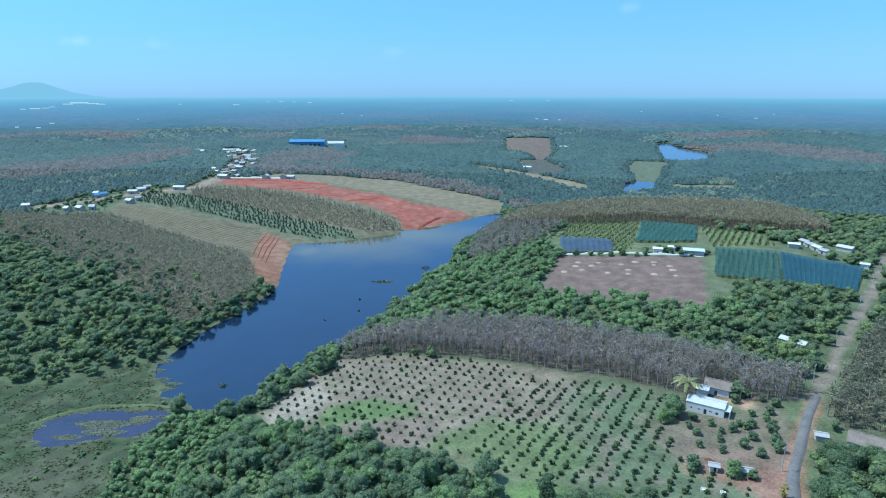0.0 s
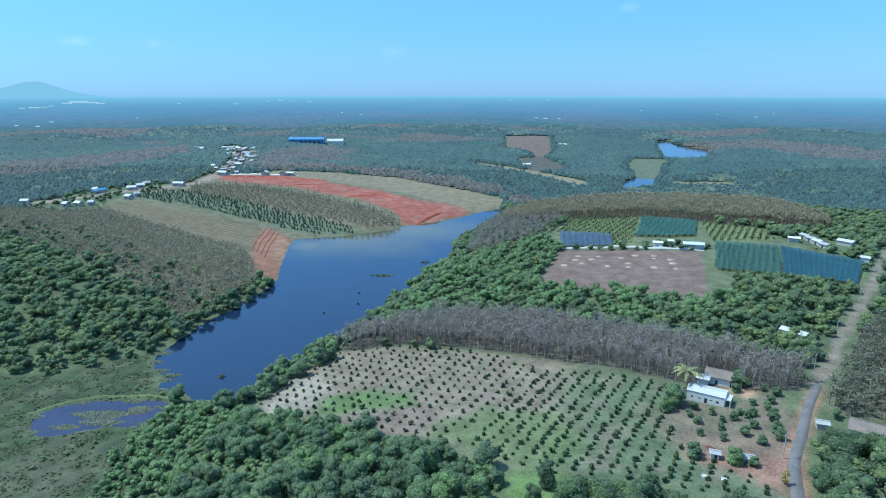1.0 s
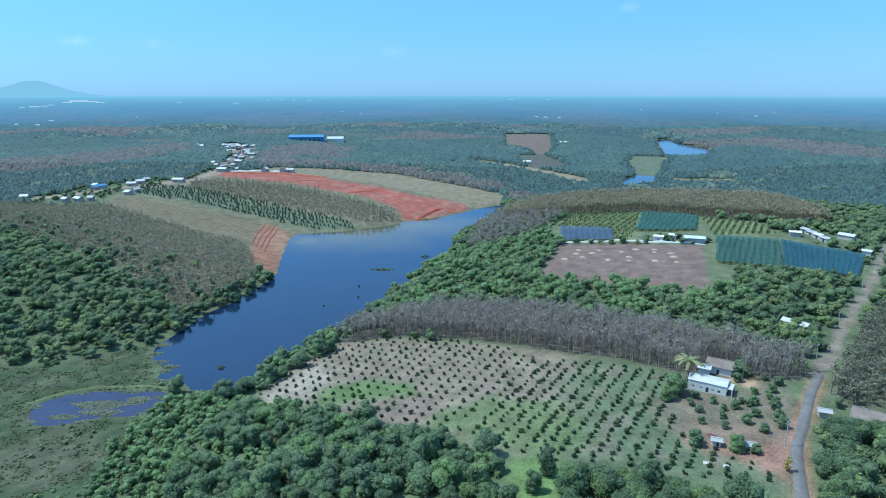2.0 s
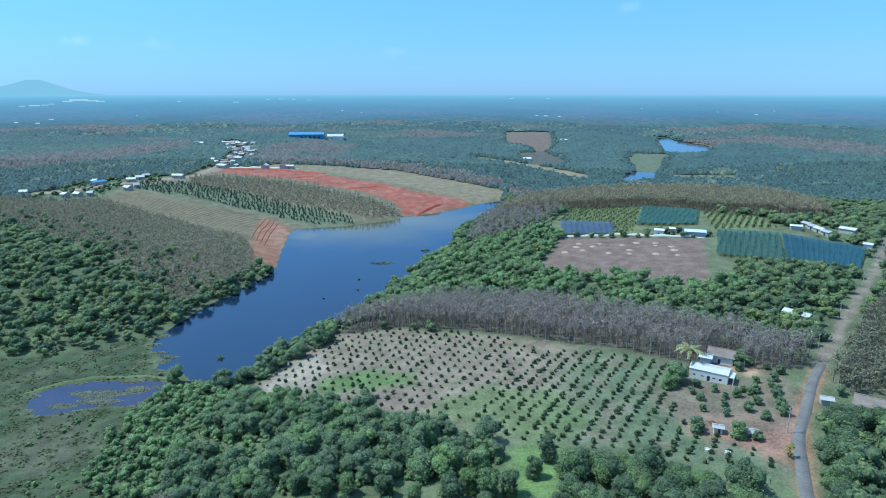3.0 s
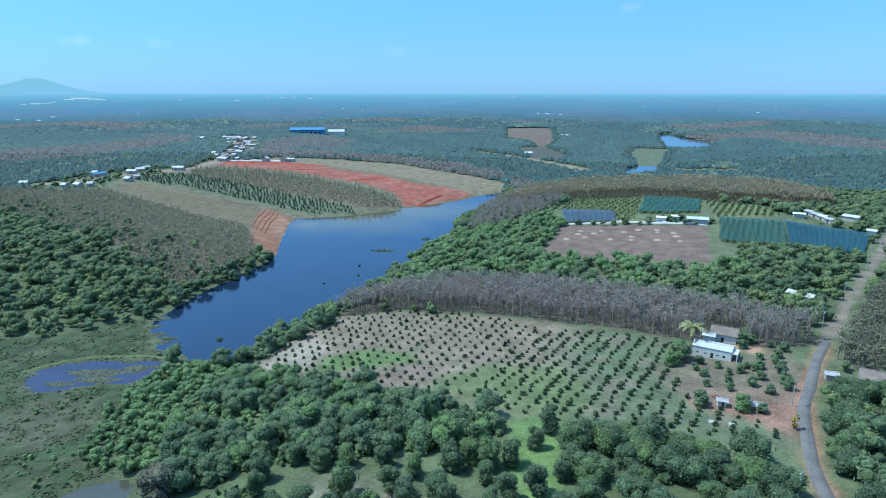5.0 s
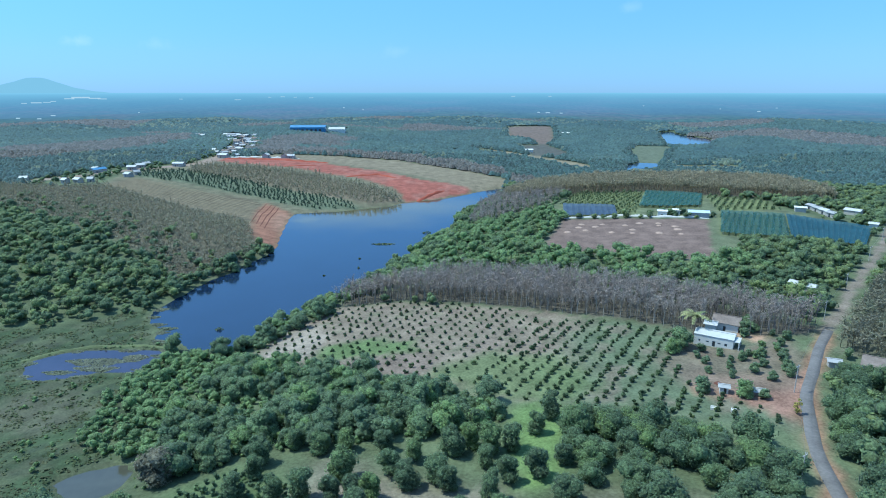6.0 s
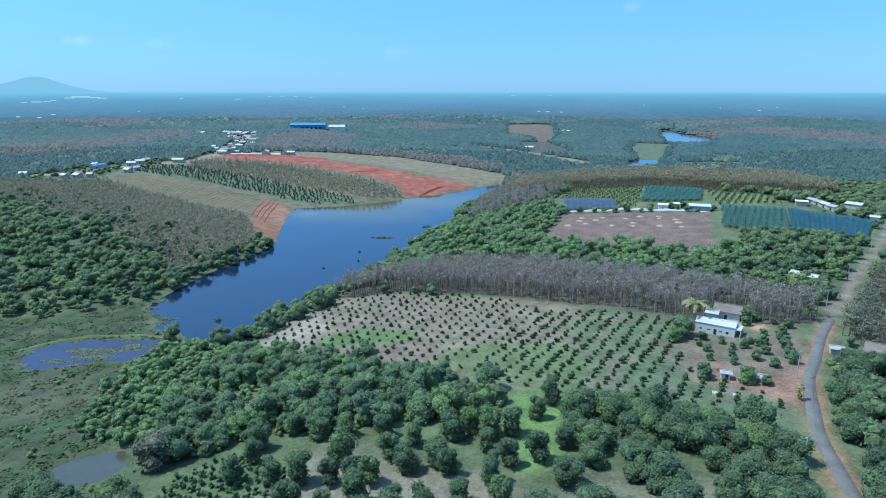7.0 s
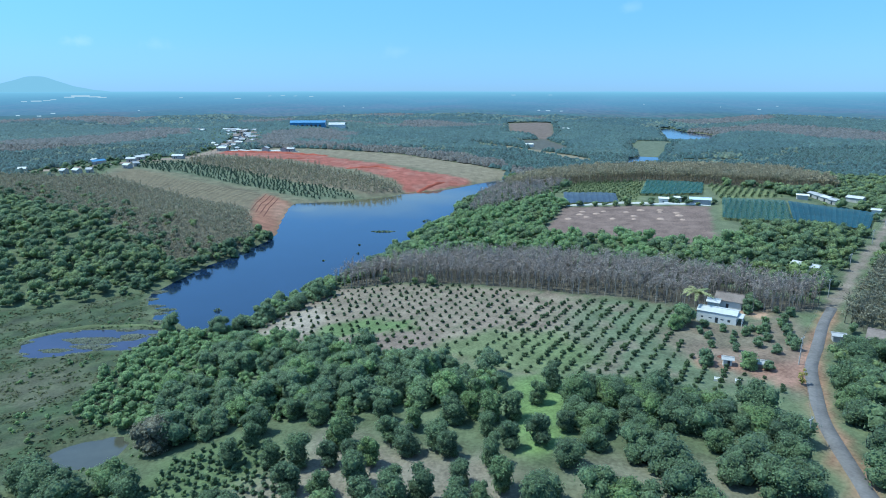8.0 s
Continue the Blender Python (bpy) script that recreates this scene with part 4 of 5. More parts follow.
q = wave(scrub[:, 0], scrub[:, 1], 16, 3) + 0.025 * (scrub[:, 0] + 100) + rs.uniform(-0.4, 0.4, len(scrub))
crowd("marsh_scrub", scrub[q > 0.15], low_bush, FRESH, "low green scrub over the marsh", "shrubs")
tufts = clear(scatter(MARSH, 1.7, 42, 0.48, 0.6, 1.5), [POND, NEAR_POND, LAKE], 0.3)
tufts = tufts[wave(tufts[:, 0], tufts[:, 1], 7, 2) + rs.uniform(-0.5, 0.5, len(tufts)) > -0.05]
crowd("marsh_grass", tufts, [leaves(7, [(0, 0, 0.08, 0.8, 0.18)], 0.7, 270 + k, 1.8) for k in range(6)], GRASS, "rank grass and sedge over the marsh", "grass")
VILLAGE = [(-340, 480), (-345, 560), (-300, 640), (-330, 900), (-380, 960), (-300, 960), (-240, 860), (-232, 690), (-244, 610), (-262, 530)]
garden = clear(scatter(VILLAGE, 9, 43, 0.48, 0.45, 0.9), [DRY_HILL], 2, [STREET], 8)
crowd("village_trees", garden, [c for t, c in small], WOOD_LEAF, "green garden trees between the village houses", "trees")
edge_trees = scatter(LEFT_BARE, 6.5, 37, 0.48, 0.4, 0.9)
depth = gap([(-303, 415), (-243, 368), (-179, 324), (-122, 270), (-110, 286)], edge_trees[:, 0], edge_trees[:, 1], False)
edge_trees = edge_trees[rs.uniform(0, 1, len(edge_trees)) > depth / 45 + 0.06]
crowd("woodland", edge_trees, [c for t, c in small], WOOD_LEAF, "green trees thinning out into the dry slope", "woods")
box = [(-1050, 480), (-1050, 1250), (1050, 1250), (1050, 480)]
farther = clear(scatter(box, 3.9, 12, 0.48, 0.6, 1.35), FIELDS + [DRY_HILL, NET_LAND, GREY_STAND, [(-335, 485), (-280, 485), (-255, 520), (-244, 612), (-300, 622), (-338, 575)]], 1, [STREET], 14)
farther = farther[np.abs(farther[:, 0]) < 0.74 * farther[:, 1] + 30]
last = scatter([(-1500, 1250), (-1500, 1880), (1500, 1880), (1500, 1250)], 6.5, 13, 0.48, 0.7, 1.35)
last = clear(last[(np.abs(last[:, 0]) < 0.78 * last[:, 1]) & (np.hypot(last[:, 0], last[:, 1]) < 1760)], [FAR_LAKE, FAR_BROWN], 3)


LEAFLESS = [[(-259, 831), (-196, 817), (-100, 763), (-16, 723), (46, 654), (82, 590), (73, 563), (52, 589), (-2, 649), (-87, 709), (-151, 739), (-219, 721)], [(450, 1198), (489, 1231), (528, 1136), (592, 1034), (664, 939), (586, 825), (515, 853), (507, 941), (457, 1085)], [(-589, 828), (-508, 845), (-465, 928), (-421, 1029), (-355, 885), (-392, 794), (-440, 738), (-492, 687)], [(-241, 806), (-256, 932), (-201, 994), (-124, 951), (-137, 822)]]


def rusty(p):
    """Where the far plantations have lost their leaves."""
    far = (wave(p[:, 0], p[:, 1], 260, 6) > 0.3) & (p[:, 1] > 1150)
    for poly in LEAFLESS:
        far |= signed(poly, p[:, 0], p[:, 1]) + 14 * wave(p[:, 0], p[:, 1], 40, 2) < 0
    return far


edge_gap = np.min([signed(poly, farther[:, 0], farther[:, 1]) for poly in (MEADOW, FAR_STRIP, FAR_BROWN, FAR_DARK, PADDOCK, FAR_LAKE, FAR_POND, TAN_FIELD)], 0)
halfway = (farther[:, 1] < 760) | (edge_gap < 9)
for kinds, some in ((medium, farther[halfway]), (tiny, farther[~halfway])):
    crowd("woodland", some[~rusty(some)], kinds, HAZED_LEAF, "green woods over the far hills", "woods", 0.75)
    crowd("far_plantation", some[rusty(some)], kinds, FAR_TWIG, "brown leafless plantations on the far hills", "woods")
crowd("woodland", last[~rusty(last)], speck, HAZED_LEAF, "green woods on the last ridges", "woods", 0.75)
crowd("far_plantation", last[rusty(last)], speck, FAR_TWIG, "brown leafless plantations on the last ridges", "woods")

# rubber plantations without leaves
bare = [bare_tree(30 + k, 9.6, 66, 0.075) for k in range(4)]
thin_bare = [bare_tree(35 + k, 8.6, 36, 0.13) for k in range(4)]
front = RUBBER[:9]
edge = []
for (x0, y0), (x1, y1) in zip(front, front[1:]):
    n = int(math.hypot(x1 - x0, y1 - y0) / 2.7)
    edge += [(x0 + (x1 - x0) * k / n + rs.uniform(-0.4, 0.4), y0 + (y1 - y0) * k / n + rs.uniform(0, 1.2), rs.uniform(0.85, 1.08)) for k in range(n)]
stand = [plant("rubber_tree", t, c, PALE_BARK, TWIG, "tall leafless rubber tree with a pale trunk", "tree", "rubber trees along the field edge") for t, c in bare]
OLD_YARD = [(82, 183), (85, 191), (92, 194), (98, 190), (95, 183), (90, 179)]
grove(stand, [p for p in edge if signed(OLD_YARD, p[0], p[1]) > 0], 10)
rub = clear(scatter(RUBBER, 2.4, 14, 0.3, 0.85, 1.1, -20), [OLD_YARD], 0, [front], 1.6)
crowd("rubber_plantation", rub, [join(b) for b in bare], TWIG, "leafless grey rubber plantation in rows", "woods")
crowd("rubber_plantation", scatter(RIDGE, 2.7, 15, 0.35, 0.85, 1.1), [join(bare_tree(130 + k, 8.4, 36, 0.20, 0.45)) for k in range(4)], RUST_TWIG, "rust-brown leafless rubber plantation on a ridge", "woods")
crowd("rubber_plantation", clear(scatter(RIGHT_BARE, 2.5, 18, 0.45, 0.75, 1.12), [RIGHT_YARD], 1, [TRACK, ROAD], 3.2), [join([*bare_tree(140 + k, 7.0, 36, 0.14, 0.25), round_tree(145 + k, 5.0, 2.2, 22, 0.5, 0.5, 0.9, 2, mass=0)[1]]) for k in range(4)], OLIVE, "brown half-leafless plantation beside the track", "woods")
crowd("grey_plantation", scatter(GREY_STAND, 3.6, 19, 0.45, 0.65, 0.95), [join(b) for b in thin_bare], TWIG, "pale grey leafless trees above the lake shore", "woods")
crowd("woodland", scatter(GREY_STAND, 4.4, 20, 0.48, 0.35, 0.7), [c for t, c in small], WOOD_LEAF, "green bushes under pale leafless trees", "woods")
lb = np.concatenate([scatter(LEFT_BARE, 4.4, 16, 0.48, 0.3, 0.62), scatter(DRY_WOOD, 4.6, 17, 0.45, 0.5, 0.8)])
low = np.concatenate([scatter(LEFT_BARE, 2.7, 26, 0.48, 0.6, 1.2), scatter(DRY_WOOD, 2.9, 27, 0.48, 0.6, 1.3)])
crowd("dry_scrub", low, [c for t, c in [round_tree(120 + k, 2.4, 2.0, 20, 0.75, 0.3, count=2, mass=0) for k in range(4)]], OLIVE, "olive-brown dry scrub and half-bare trees", "shrubs")
crowd("dry_plantation", lb, [join(b) for b in thin_bare], RUST_TWIG, "dry grey-brown leafless plantation", "woods")
pine = [plant("young_tree", *round_tree(110 + k, 4.4, 1.9, 40, 0.5, 0.1, 0.85, 5, mass=0.9), BARK, NEEDLE, "dark green young plantation tree in a row", "tree", "plantation trees in rows") for k in range(2)]
grove(pine, [tuple(p) for p in scatter(CONIFERS, 3.3, 25, 0.14, 0.48, 0.82, -26.5, 7.4)], 11)

# ---- fields under nets ----
def net_mat(name, color, seen):
    m = mat(name, color, 0.7, 0.2, vary=0.25, scale=0.35)
    n, l = m.node_tree.nodes, m.node_tree.links
    tr, mix = n.new("ShaderNodeBsdfTransparent"), n.new("ShaderNodeMixShader")
    mix.inputs[0].default_value = seen
    l.new(tr.outputs[0], mix.inputs[1]), l.new(n["Principled BSDF"].outputs[0], mix.inputs[2])
    l.new(mix.outputs[0], n["Material Output"].inputs["Surface"])
    return m


WIRE = mat("net_wire", (0.10, 0.13, 0.13), 0.7, 0.2)
POST = mat("grey_post", (0.35, 0.34, 0.32), 0.8, 0.2, vary=0.2)
VINE = leaf_mat("vine_leaf", (0.075, 0.110, 0.050), (0.10, 0.135, 0.06), (0.12, 0.145, 0.065))


def net_field(name, poly, color, seen, label, rows, high=1.5, sag=0.3):
    """A shade net slung over wires on posts, sagging between them, above rows of vines."""
    ob = new(name)
    a = np.array(poly, float)
    n, m = 2 * rows, 10
    v, f = [], []
    for j in range(m + 1):
        for k in range(n + 1):
            u, w = k / n, j / m
            p = (a[0] * (1 - u) + a[1] * u) * (1 - w) + (a[-1] * (1 - u) + a[-2] * u) * w
            v.append((p[0], p[1], float(land(*p)) + high + (sag if k % 2 else 0) + 0.10 * math.sin(k * 2.1 + j * 1.7)))
    for j in range(m):
        for k in range(n):
            b = j * (n + 1) + k
            f.append((b, b + 1, b + n + 2, b + n + 1))
    link("net", v, f, net_mat(name, color, seen), ob)
    wire = []
    for k in range(1, n, 2):
        wire += [rod(v[j * (n + 1) + k], v[(j + 1) * (n + 1) + k], 0.05, 0.05, 3) for j in range(m)]
    link("wires", *join(wire), WIRE, ob)
    post = None
    for j in range(0, m + 1, 5):
        for k in sorted({1, n // 2 - (n // 2 + 1) % 2, n - 1}):
            if post is None:
                me = post = link("post", *rod((0, 0, -high - 0.7), (0, 0, 0.05), 0.07, 0.06, 6), POST, ob)
            else:
                me = new("post", post.data)
                me.parent = ob
            me.location = v[j * (n + 1) + k]
    return tagged(ob, label, "netted field", "fields under nets")


net_field("net_field", NET_A, (0.050, 0.078, 0.130), 0.75, "blue-grey shade net over a small field", 9)
net_field("net_field", NET_B, (0.028, 0.095, 0.088), 0.60, "teal shade net over rows of vines", 14)
net_field("net_field", NET_D, (0.028, 0.088, 0.080), 0.55, "teal-green shade net over rows of vines", 13)
net_field("net_field", NET_E, (0.018, 0.066, 0.092), 0.80, "bright blue shade net over a field", 15, 1.5, 0.2)


def hedge_rows(name, poly, pitch, turn, material, label, seed, high=1.0, step=1.3):
    p = scatter(poly, step, seed, 0.15, 0.85, 1.15, turn, pitch)
    kinds = [leaves(7, [(0, 0, high * 0.55, 0.45, high * 0.5)], 0.85, seed + k) for k in range(3)]
    return crowd(name, p, kinds, material, label, "crop rows")


hedge_rows("vine_rows", ROWS, 4.2, 58, VINE, "yellow-green trellised vines in long rows", 201, 2.0)
hedge_rows("vine_rows", NET_C, 4.0, 60, VINE, "light green trellised vines in rows", 202, 1.6)
hedge_rows("vine_rows", NET_B, 4.0, 60, VINE, "vines in rows under a net", 203, 1.1)
hedge_rows("vine_rows", NET_D, 3.4, 62, VINE, "vines in rows under a net", 204, 1.1)
hedge_rows("vine_rows", NET_E, 4.2, 62, VINE, "vines in rows under a net", 205, 1.0, 2.0)

# ---- earthworks and field relief ----
SOIL = mat("pale_soil", (0.31, 0.225, 0.18), 0.95, 0.1, vary=0.25, scale=1.2, bump=0.4)
RED = mat("red_earth", (0.27, 0.075, 0.05), 0.95, 0.1, vary=0.3, scale=0.8, bump=0.5)
DARK_RED = mat("dark_red_earth", (0.13, 0.060, 0.045), 0.95, 0.1, vary=0.3, scale=0.8, bump=0.5)
STRAW = mat("dry_straw", (0.175, 0.145, 0.095), 0.95, 0.1, vary=0.3, scale=0.9, bump=0.4)


def bank(name, line, half, high, material, label):
    """A low bank of earth along a line."""
    v, f = [], []
    pts = []
    for (x0, y0), (x1, y1) in zip(line, line[1:]):
        n = max(2, int(math.hypot(x1 - x0, y1 - y0) / 4))
        pts += [Vector((x0 + (x1 - x0) * k / n, y0 + (y1 - y0) * k / n)) for k in range(n)]
    pts.append(Vector(line[-1]))
    for k, p in enumerate(pts):
        d = (pts[min(k + 1, len(pts) - 1)] - pts[max(k - 1, 0)]).normalized()
        side = Vector((d.y, -d.x))
        top = high * (0.8 + 0.3 * math.sin(k * 1.9)) * min(1, (k + 0.3) / 2, (len(pts) - k - 0.7) / 2)
        for o, z in ((-1, -0.4), (-0.4, top), (0.35, top * 0.9), (1, -0.4)):
            w = p + side * o * half
            v.append((w.x, w.y, float(land(w.x, w.y)) + z))
        if k:
            b = 4 * (k - 1)
            f += [(b + j, b + j + 1, b + j + 5, b + j + 4) for j in range(3)]
    return tagged(link(name, v, f, material, smooth=True), label, "earth bank")


bank("earth_bank", [(-22, 492), (0, 526)], 1.8, 1.5, RED, "long bank of dark red earth above the lake")
bank("earth_bank", [(-238, 674), (-180, 668), (-122, 654)], 2.5, 1.6, RED, "dark red cut along the top of the earthworks")
bank("earth_bank", [(-159, 612), (-130, 632)], 1.5, 1.0, RED, "low heap of red earth")
bank("earth_bank", [(-90, 566), (-62, 585), (-43, 566)], 2.0, 1.2, RED, "low heap of red earth")
bank("earth_heap", [(71, 149), (72, 148), (73, 146)], 1.0, 0.8, DARK_RED, "small heap of red-brown earth in the yard")
bank("dike", [(-139, 188), (-131, 196), (-122, 200), (-104, 201), (-92, 199), (-92, 190), (-95, 180), (-99, 176)], 1.3, 0.5, mat("grassy_dike", (0.105, 0.125, 0.062), 0.95, 0.1, vary=0.4, scale=0.7, bump=0.4), "grassy earth dike round the marsh pond")
for k in range(12):
    u = (k + 0.5) / 12
    a, b = (-264 - 6 * u, 524 - 32 * u), (-142 + 12 * u, 470 - 62 * u)
    bank("furrow", [a, ((a[0] + b[0]) / 2, (a[1] + b[1]) / 2 + 3), b], 0.9, 0.2, STRAW, "low straw-coloured ridge across a dry field")
for line in [[(-136, 469), (-133, 434), (-126, 397)], [(-131, 464), (-128, 426), (-121, 390)], [(-127, 459), (-123, 420), (-117, 385)], [(-123, 454), (-119, 415), (-113, 380)]]:
    bank("plough_line", line, 0.5, 0.35, DARK_RED, "dark plough line down a red slope")


def mound(x, y, r):
    v, f = [(0, 0, 0.55)], []
    for ring, (u, z) in enumerate(((0.45, 0.42), (0.8, 0.12), (1.0, -0.2))):
        for k in range(14):
            s = r * u * (1 + 0.12 * math.sin(3 * k + x))
            v.append((s * math.cos(k * math.tau / 14), s * math.sin(k * math.tau / 14), z))
    f += [(0, 1 + k, 1 + (k + 1) % 14) for k in range(14)]
    for o in (1, 15):
        f += [(o + k, o + 14 + k, o + 14 + (k + 1) % 14, o + (k + 1) % 14) for k in range(14)]
    ob = link("soil_mound", v, f, SOIL, smooth=True)
    ob.location = (x, y, float(land(x, y)))
    return tagged(ob, "low pale heap of soil on a ploughed field", "soil mound", "heaps on the ploughed field")


for px, py in [(79, 349), (90, 345), (76, 342), (68, 333), (78, 334), (90, 325), (101, 339), (102, 328), (100, 321), (110, 342), (120, 340), (118, 334), (113, 318), (126, 331), (125, 324), (123, 314), (85, 340)]:
    mound(px, py, rs.uniform(1.6, 2.4))

# ---- weeds on the water ----
MAT_WEED = leaf_mat("floating_weed", (0.120, 0.132, 0.085), (0.140, 0.148, 0.095), (0.110, 0.130, 0.078))


def weeds(x, y, z, rx, ry, high, label, seed):
    q = np.random.RandomState(seed)
    n = int((36 if high < 0.45 else 14) * rx * ry) + 20
    a, u = q.uniform(0, math.tau, n), np.sqrt(q.uniform(0, 1, n))
    c = np.stack([u * np.cos(a) * rx * (1 + 0.2 * np.sin(3 * a)), u * np.sin(a) * ry, q.uniform(0.03, high, n) * (1.1 - u)], 1)
    parts = []
    for p in c:
        t = q.normal(size=3) * (1, 1, 0.35 if high > 0.45 else 0.06)
        w = np.cross(t, q.normal(size=3) * ((0.5, 0.5, 1) if high > 0.45 else (0.05, 0.05, 1)))
        t, w = t / np.linalg.norm(t) * 0.35, w / (np.linalg.norm(w) + 1e-9) * 0.3
        parts.append((np.stack([p - t, p - w, p + t, p + w]), np.array([[0, 1, 2, 3]])))
    ob = link("water_weeds", *join(parts), VINE if high > 0.45 else MAT_WEED)
    ob.location = (x, y, z)
    return tagged(ob, label, "water weeds")


weeds(-35.5, 350, 0.0, 6.5, 2.6, 0.5, "raft of green weeds on the lake", 1)
weeds(-11, 379, 0.0, 2.6, 2.0, 1.8, "clump of dark reeds in the lake", 2)
weeds(-84, 217, 0.0, 1.5, 1.2, 1.6, "small round bush standing in the lake", 3)
weeds(-45, 318, 0.0, 0.7, 0.5, 0.9, "small dark stump with weeds in the lake", 4)
weeds(-43, 300, 0.0, 0.7, 0.5, 0.9, "small dark stump with weeds in the lake", 5)
weeds(-58, 287, 0.0, 0.5, 0.5, 0.7, "small dark stump with weeds in the lake", 6)
for k, (px, py) in enumerate(POND):
    weeds(px * 0.97 - 3.4 + rs.uniform(-2, 2), py * 0.97 + 5.5 + rs.uniform(-1.5, 1.5), 0.3, rs.uniform(2, 4.5), rs.uniform(1, 2.2), 0.2, "ragged edge of weeds in the marsh pond", 20 + k)
for k, (px, py) in enumerate([(-103, 206), (-105, 214), (-110, 222), (-115, 230), (-116, 239), (-98, 204), (-104, 218)]):
    weeds(px, py, 0.0, rs.uniform(2, 4), rs.uniform(1.2, 2.4), 0.3, "ragged edge of weeds on the lake shore", 40 + k)
weeds(-114, 188, 0.3, 10, 3, 0.15, "mat of pale weeds on the marsh pond", 19)
weeds(-112, 183, 0.3, 7, 2, 0.15, "mat of pale weeds on the marsh pond", 7)
weeds(-103, 191, 0.3, 4, 3, 0.15, "mat of pale weeds on the marsh pond", 8)
weeds(-122, 180, 0.3, 5, 1.6, 0.15, "mat of pale weeds on the marsh pond", 9)

# ---- buildings ----
WHITE = mat("white_paint", (0.58, 0.57, 0.53), 0.7, 0.3, vary=0.08, scale=0.8)
TIN = mat("pale_tin", (0.45, 0.45, 0.43), 0.45, 0.5, vary=0.12, scale=0.6)
GREY_TIN = mat("grey_tin", (0.32, 0.32, 0.32), 0.6, 0.3, vary=0.2, scale=0.6)
BLUE_TIN = mat("blue_tin", (0.07, 0.19, 0.34), 0.45, 0.4, vary=0.12, scale=0.5)
TILE = mat("brown_tile", (0.19, 0.155, 0.135), 0.85, 0.2, vary=0.3, scale=1.4, bump=0.4)
OLD = mat("weathered_wall", (0.37, 0.35, 0.32), 0.8, 0.2, vary=0.15)
OLD_TIN = mat("old_tin", (0.42, 0.42, 0.41), 0.7, 0.3, vary=0.2)
DARK = mat("dark_opening", (0.03, 0.035, 0.04), 0.3, 0.5)
FRAME = mat("blue_frame", (0.20, 0.30, 0.36), 0.5, 0.4)


def box(x0, x1, y0, y1, z0, z1):
    v = np.array([(x, y, z) for z in (z0, z1) for x, y in ((x0, y0), (x1, y0), (x1, y1), (x0, y1))], float)
    return v, np.array([(0, 3, 2, 1), (4, 5, 6, 7), (0, 1, 5, 4), (1, 2, 6, 5), (2, 3, 7, 6), (3, 0, 4, 7)])


def pierced(length, high, thick, holes):
    """A wall along x from 0 at y from 0 to thick, with openings (x, width, sill, top)."""
    parts, at = [], 0.0
    for x, w, sill, top in sorted(holes):
        parts.append(box(at, x, 0, thick, -1.0, high))
        parts.append(box(x, x + w, 0, thick, top, high))
        parts.append(box(x, x + w, 0, thick, -1.0, sill))
        at = x + w
    parts.append(box(at, length, 0, thick, -1.0, high))
    return join(parts)


def house(name, x, y, turn, length, deep, high, rise, wall, roof, label, holes=(), category="house", group="", over=0.5):
    """A gabled house; its long front faces local -y. (x, y) is the middle."""
    ob = new(name)
    ob.matrix_basis = pose(x, y, float(land(x, y)), 0, 0, turn)
    hl, hd = length / 2, deep / 2
    v, f = pierced(length, high, 0.2, holes)
    link("front_wall", v + (-hl, -hd, 0), f, wall, ob)
    link("back_wall", *box(-hl, hl, hd - 0.2, hd, -1.0, high), wall, ob)
    for s in (-1, 1):
        x0, x1 = (-hl, -hl + 0.2) if s < 0 else (hl - 0.2, hl)
        g = np.array([(xx, yy, zz) for xx in (x0, x1) for yy, zz in ((-hd + 0.2, -1.0), (hd - 0.2, -1.0), (hd - 0.2, high), (0, high + rise * 0.93), (-hd + 0.2, high))])
        link("side_wall", [tuple(p) for p in g], [(4, 3, 2, 1, 0), (5, 6, 7, 8, 9)] + [(k, (k + 1) % 5, 5 + (k + 1) % 5, 5 + k) for k in range(5)], wall, ob)
    for s in (-1, 1):
        e = rise * over / hd
        r = np.array([(xx, yy, zz + t) for t in (0.03, 0.13) for xx, yy, zz in ((-hl - over, s * (hd + over), high - e), (hl + over, s * (hd + over), high - e), (hl + over, 0, high + rise), (-hl - over, 0, high + rise))])
        link("roof", r, np.array([(0, 1, 2, 3), (4, 5, 6, 7), (0, 1, 5, 4), (1, 2, 6, 5), (2, 3, 7, 6), (3, 0, 4, 7)]), roof, ob)
    link("ridge_cap", *box(-hl - over, hl + over, -0.18, 0.18, high + rise + 0.08, high + rise + 0.19), roof, ob)
    for hx, w, sill, top in holes:
        door = sill <= 0.1
        fr = link("door" if door else "window", *join([box(hx - hl, hx - hl + 0.08, -hd + 0.03, -hd + 0.13, sill, top), box(hx - hl + w - 0.08, hx - hl + w, -hd + 0.03, -hd + 0.13, sill, top), box(hx - hl + 0.08, hx - hl + w - 0.08, -hd + 0.03, -hd + 0.13, top - 0.08, top)]), FRAME, ob)
        link("panel" if door else "pane", *box(hx - hl + 0.08, hx - hl + w - 0.08, -hd + 0.07, -hd + 0.09, sill, top - 0.08), DARK, fr)
    return tagged(ob, label, category, group)


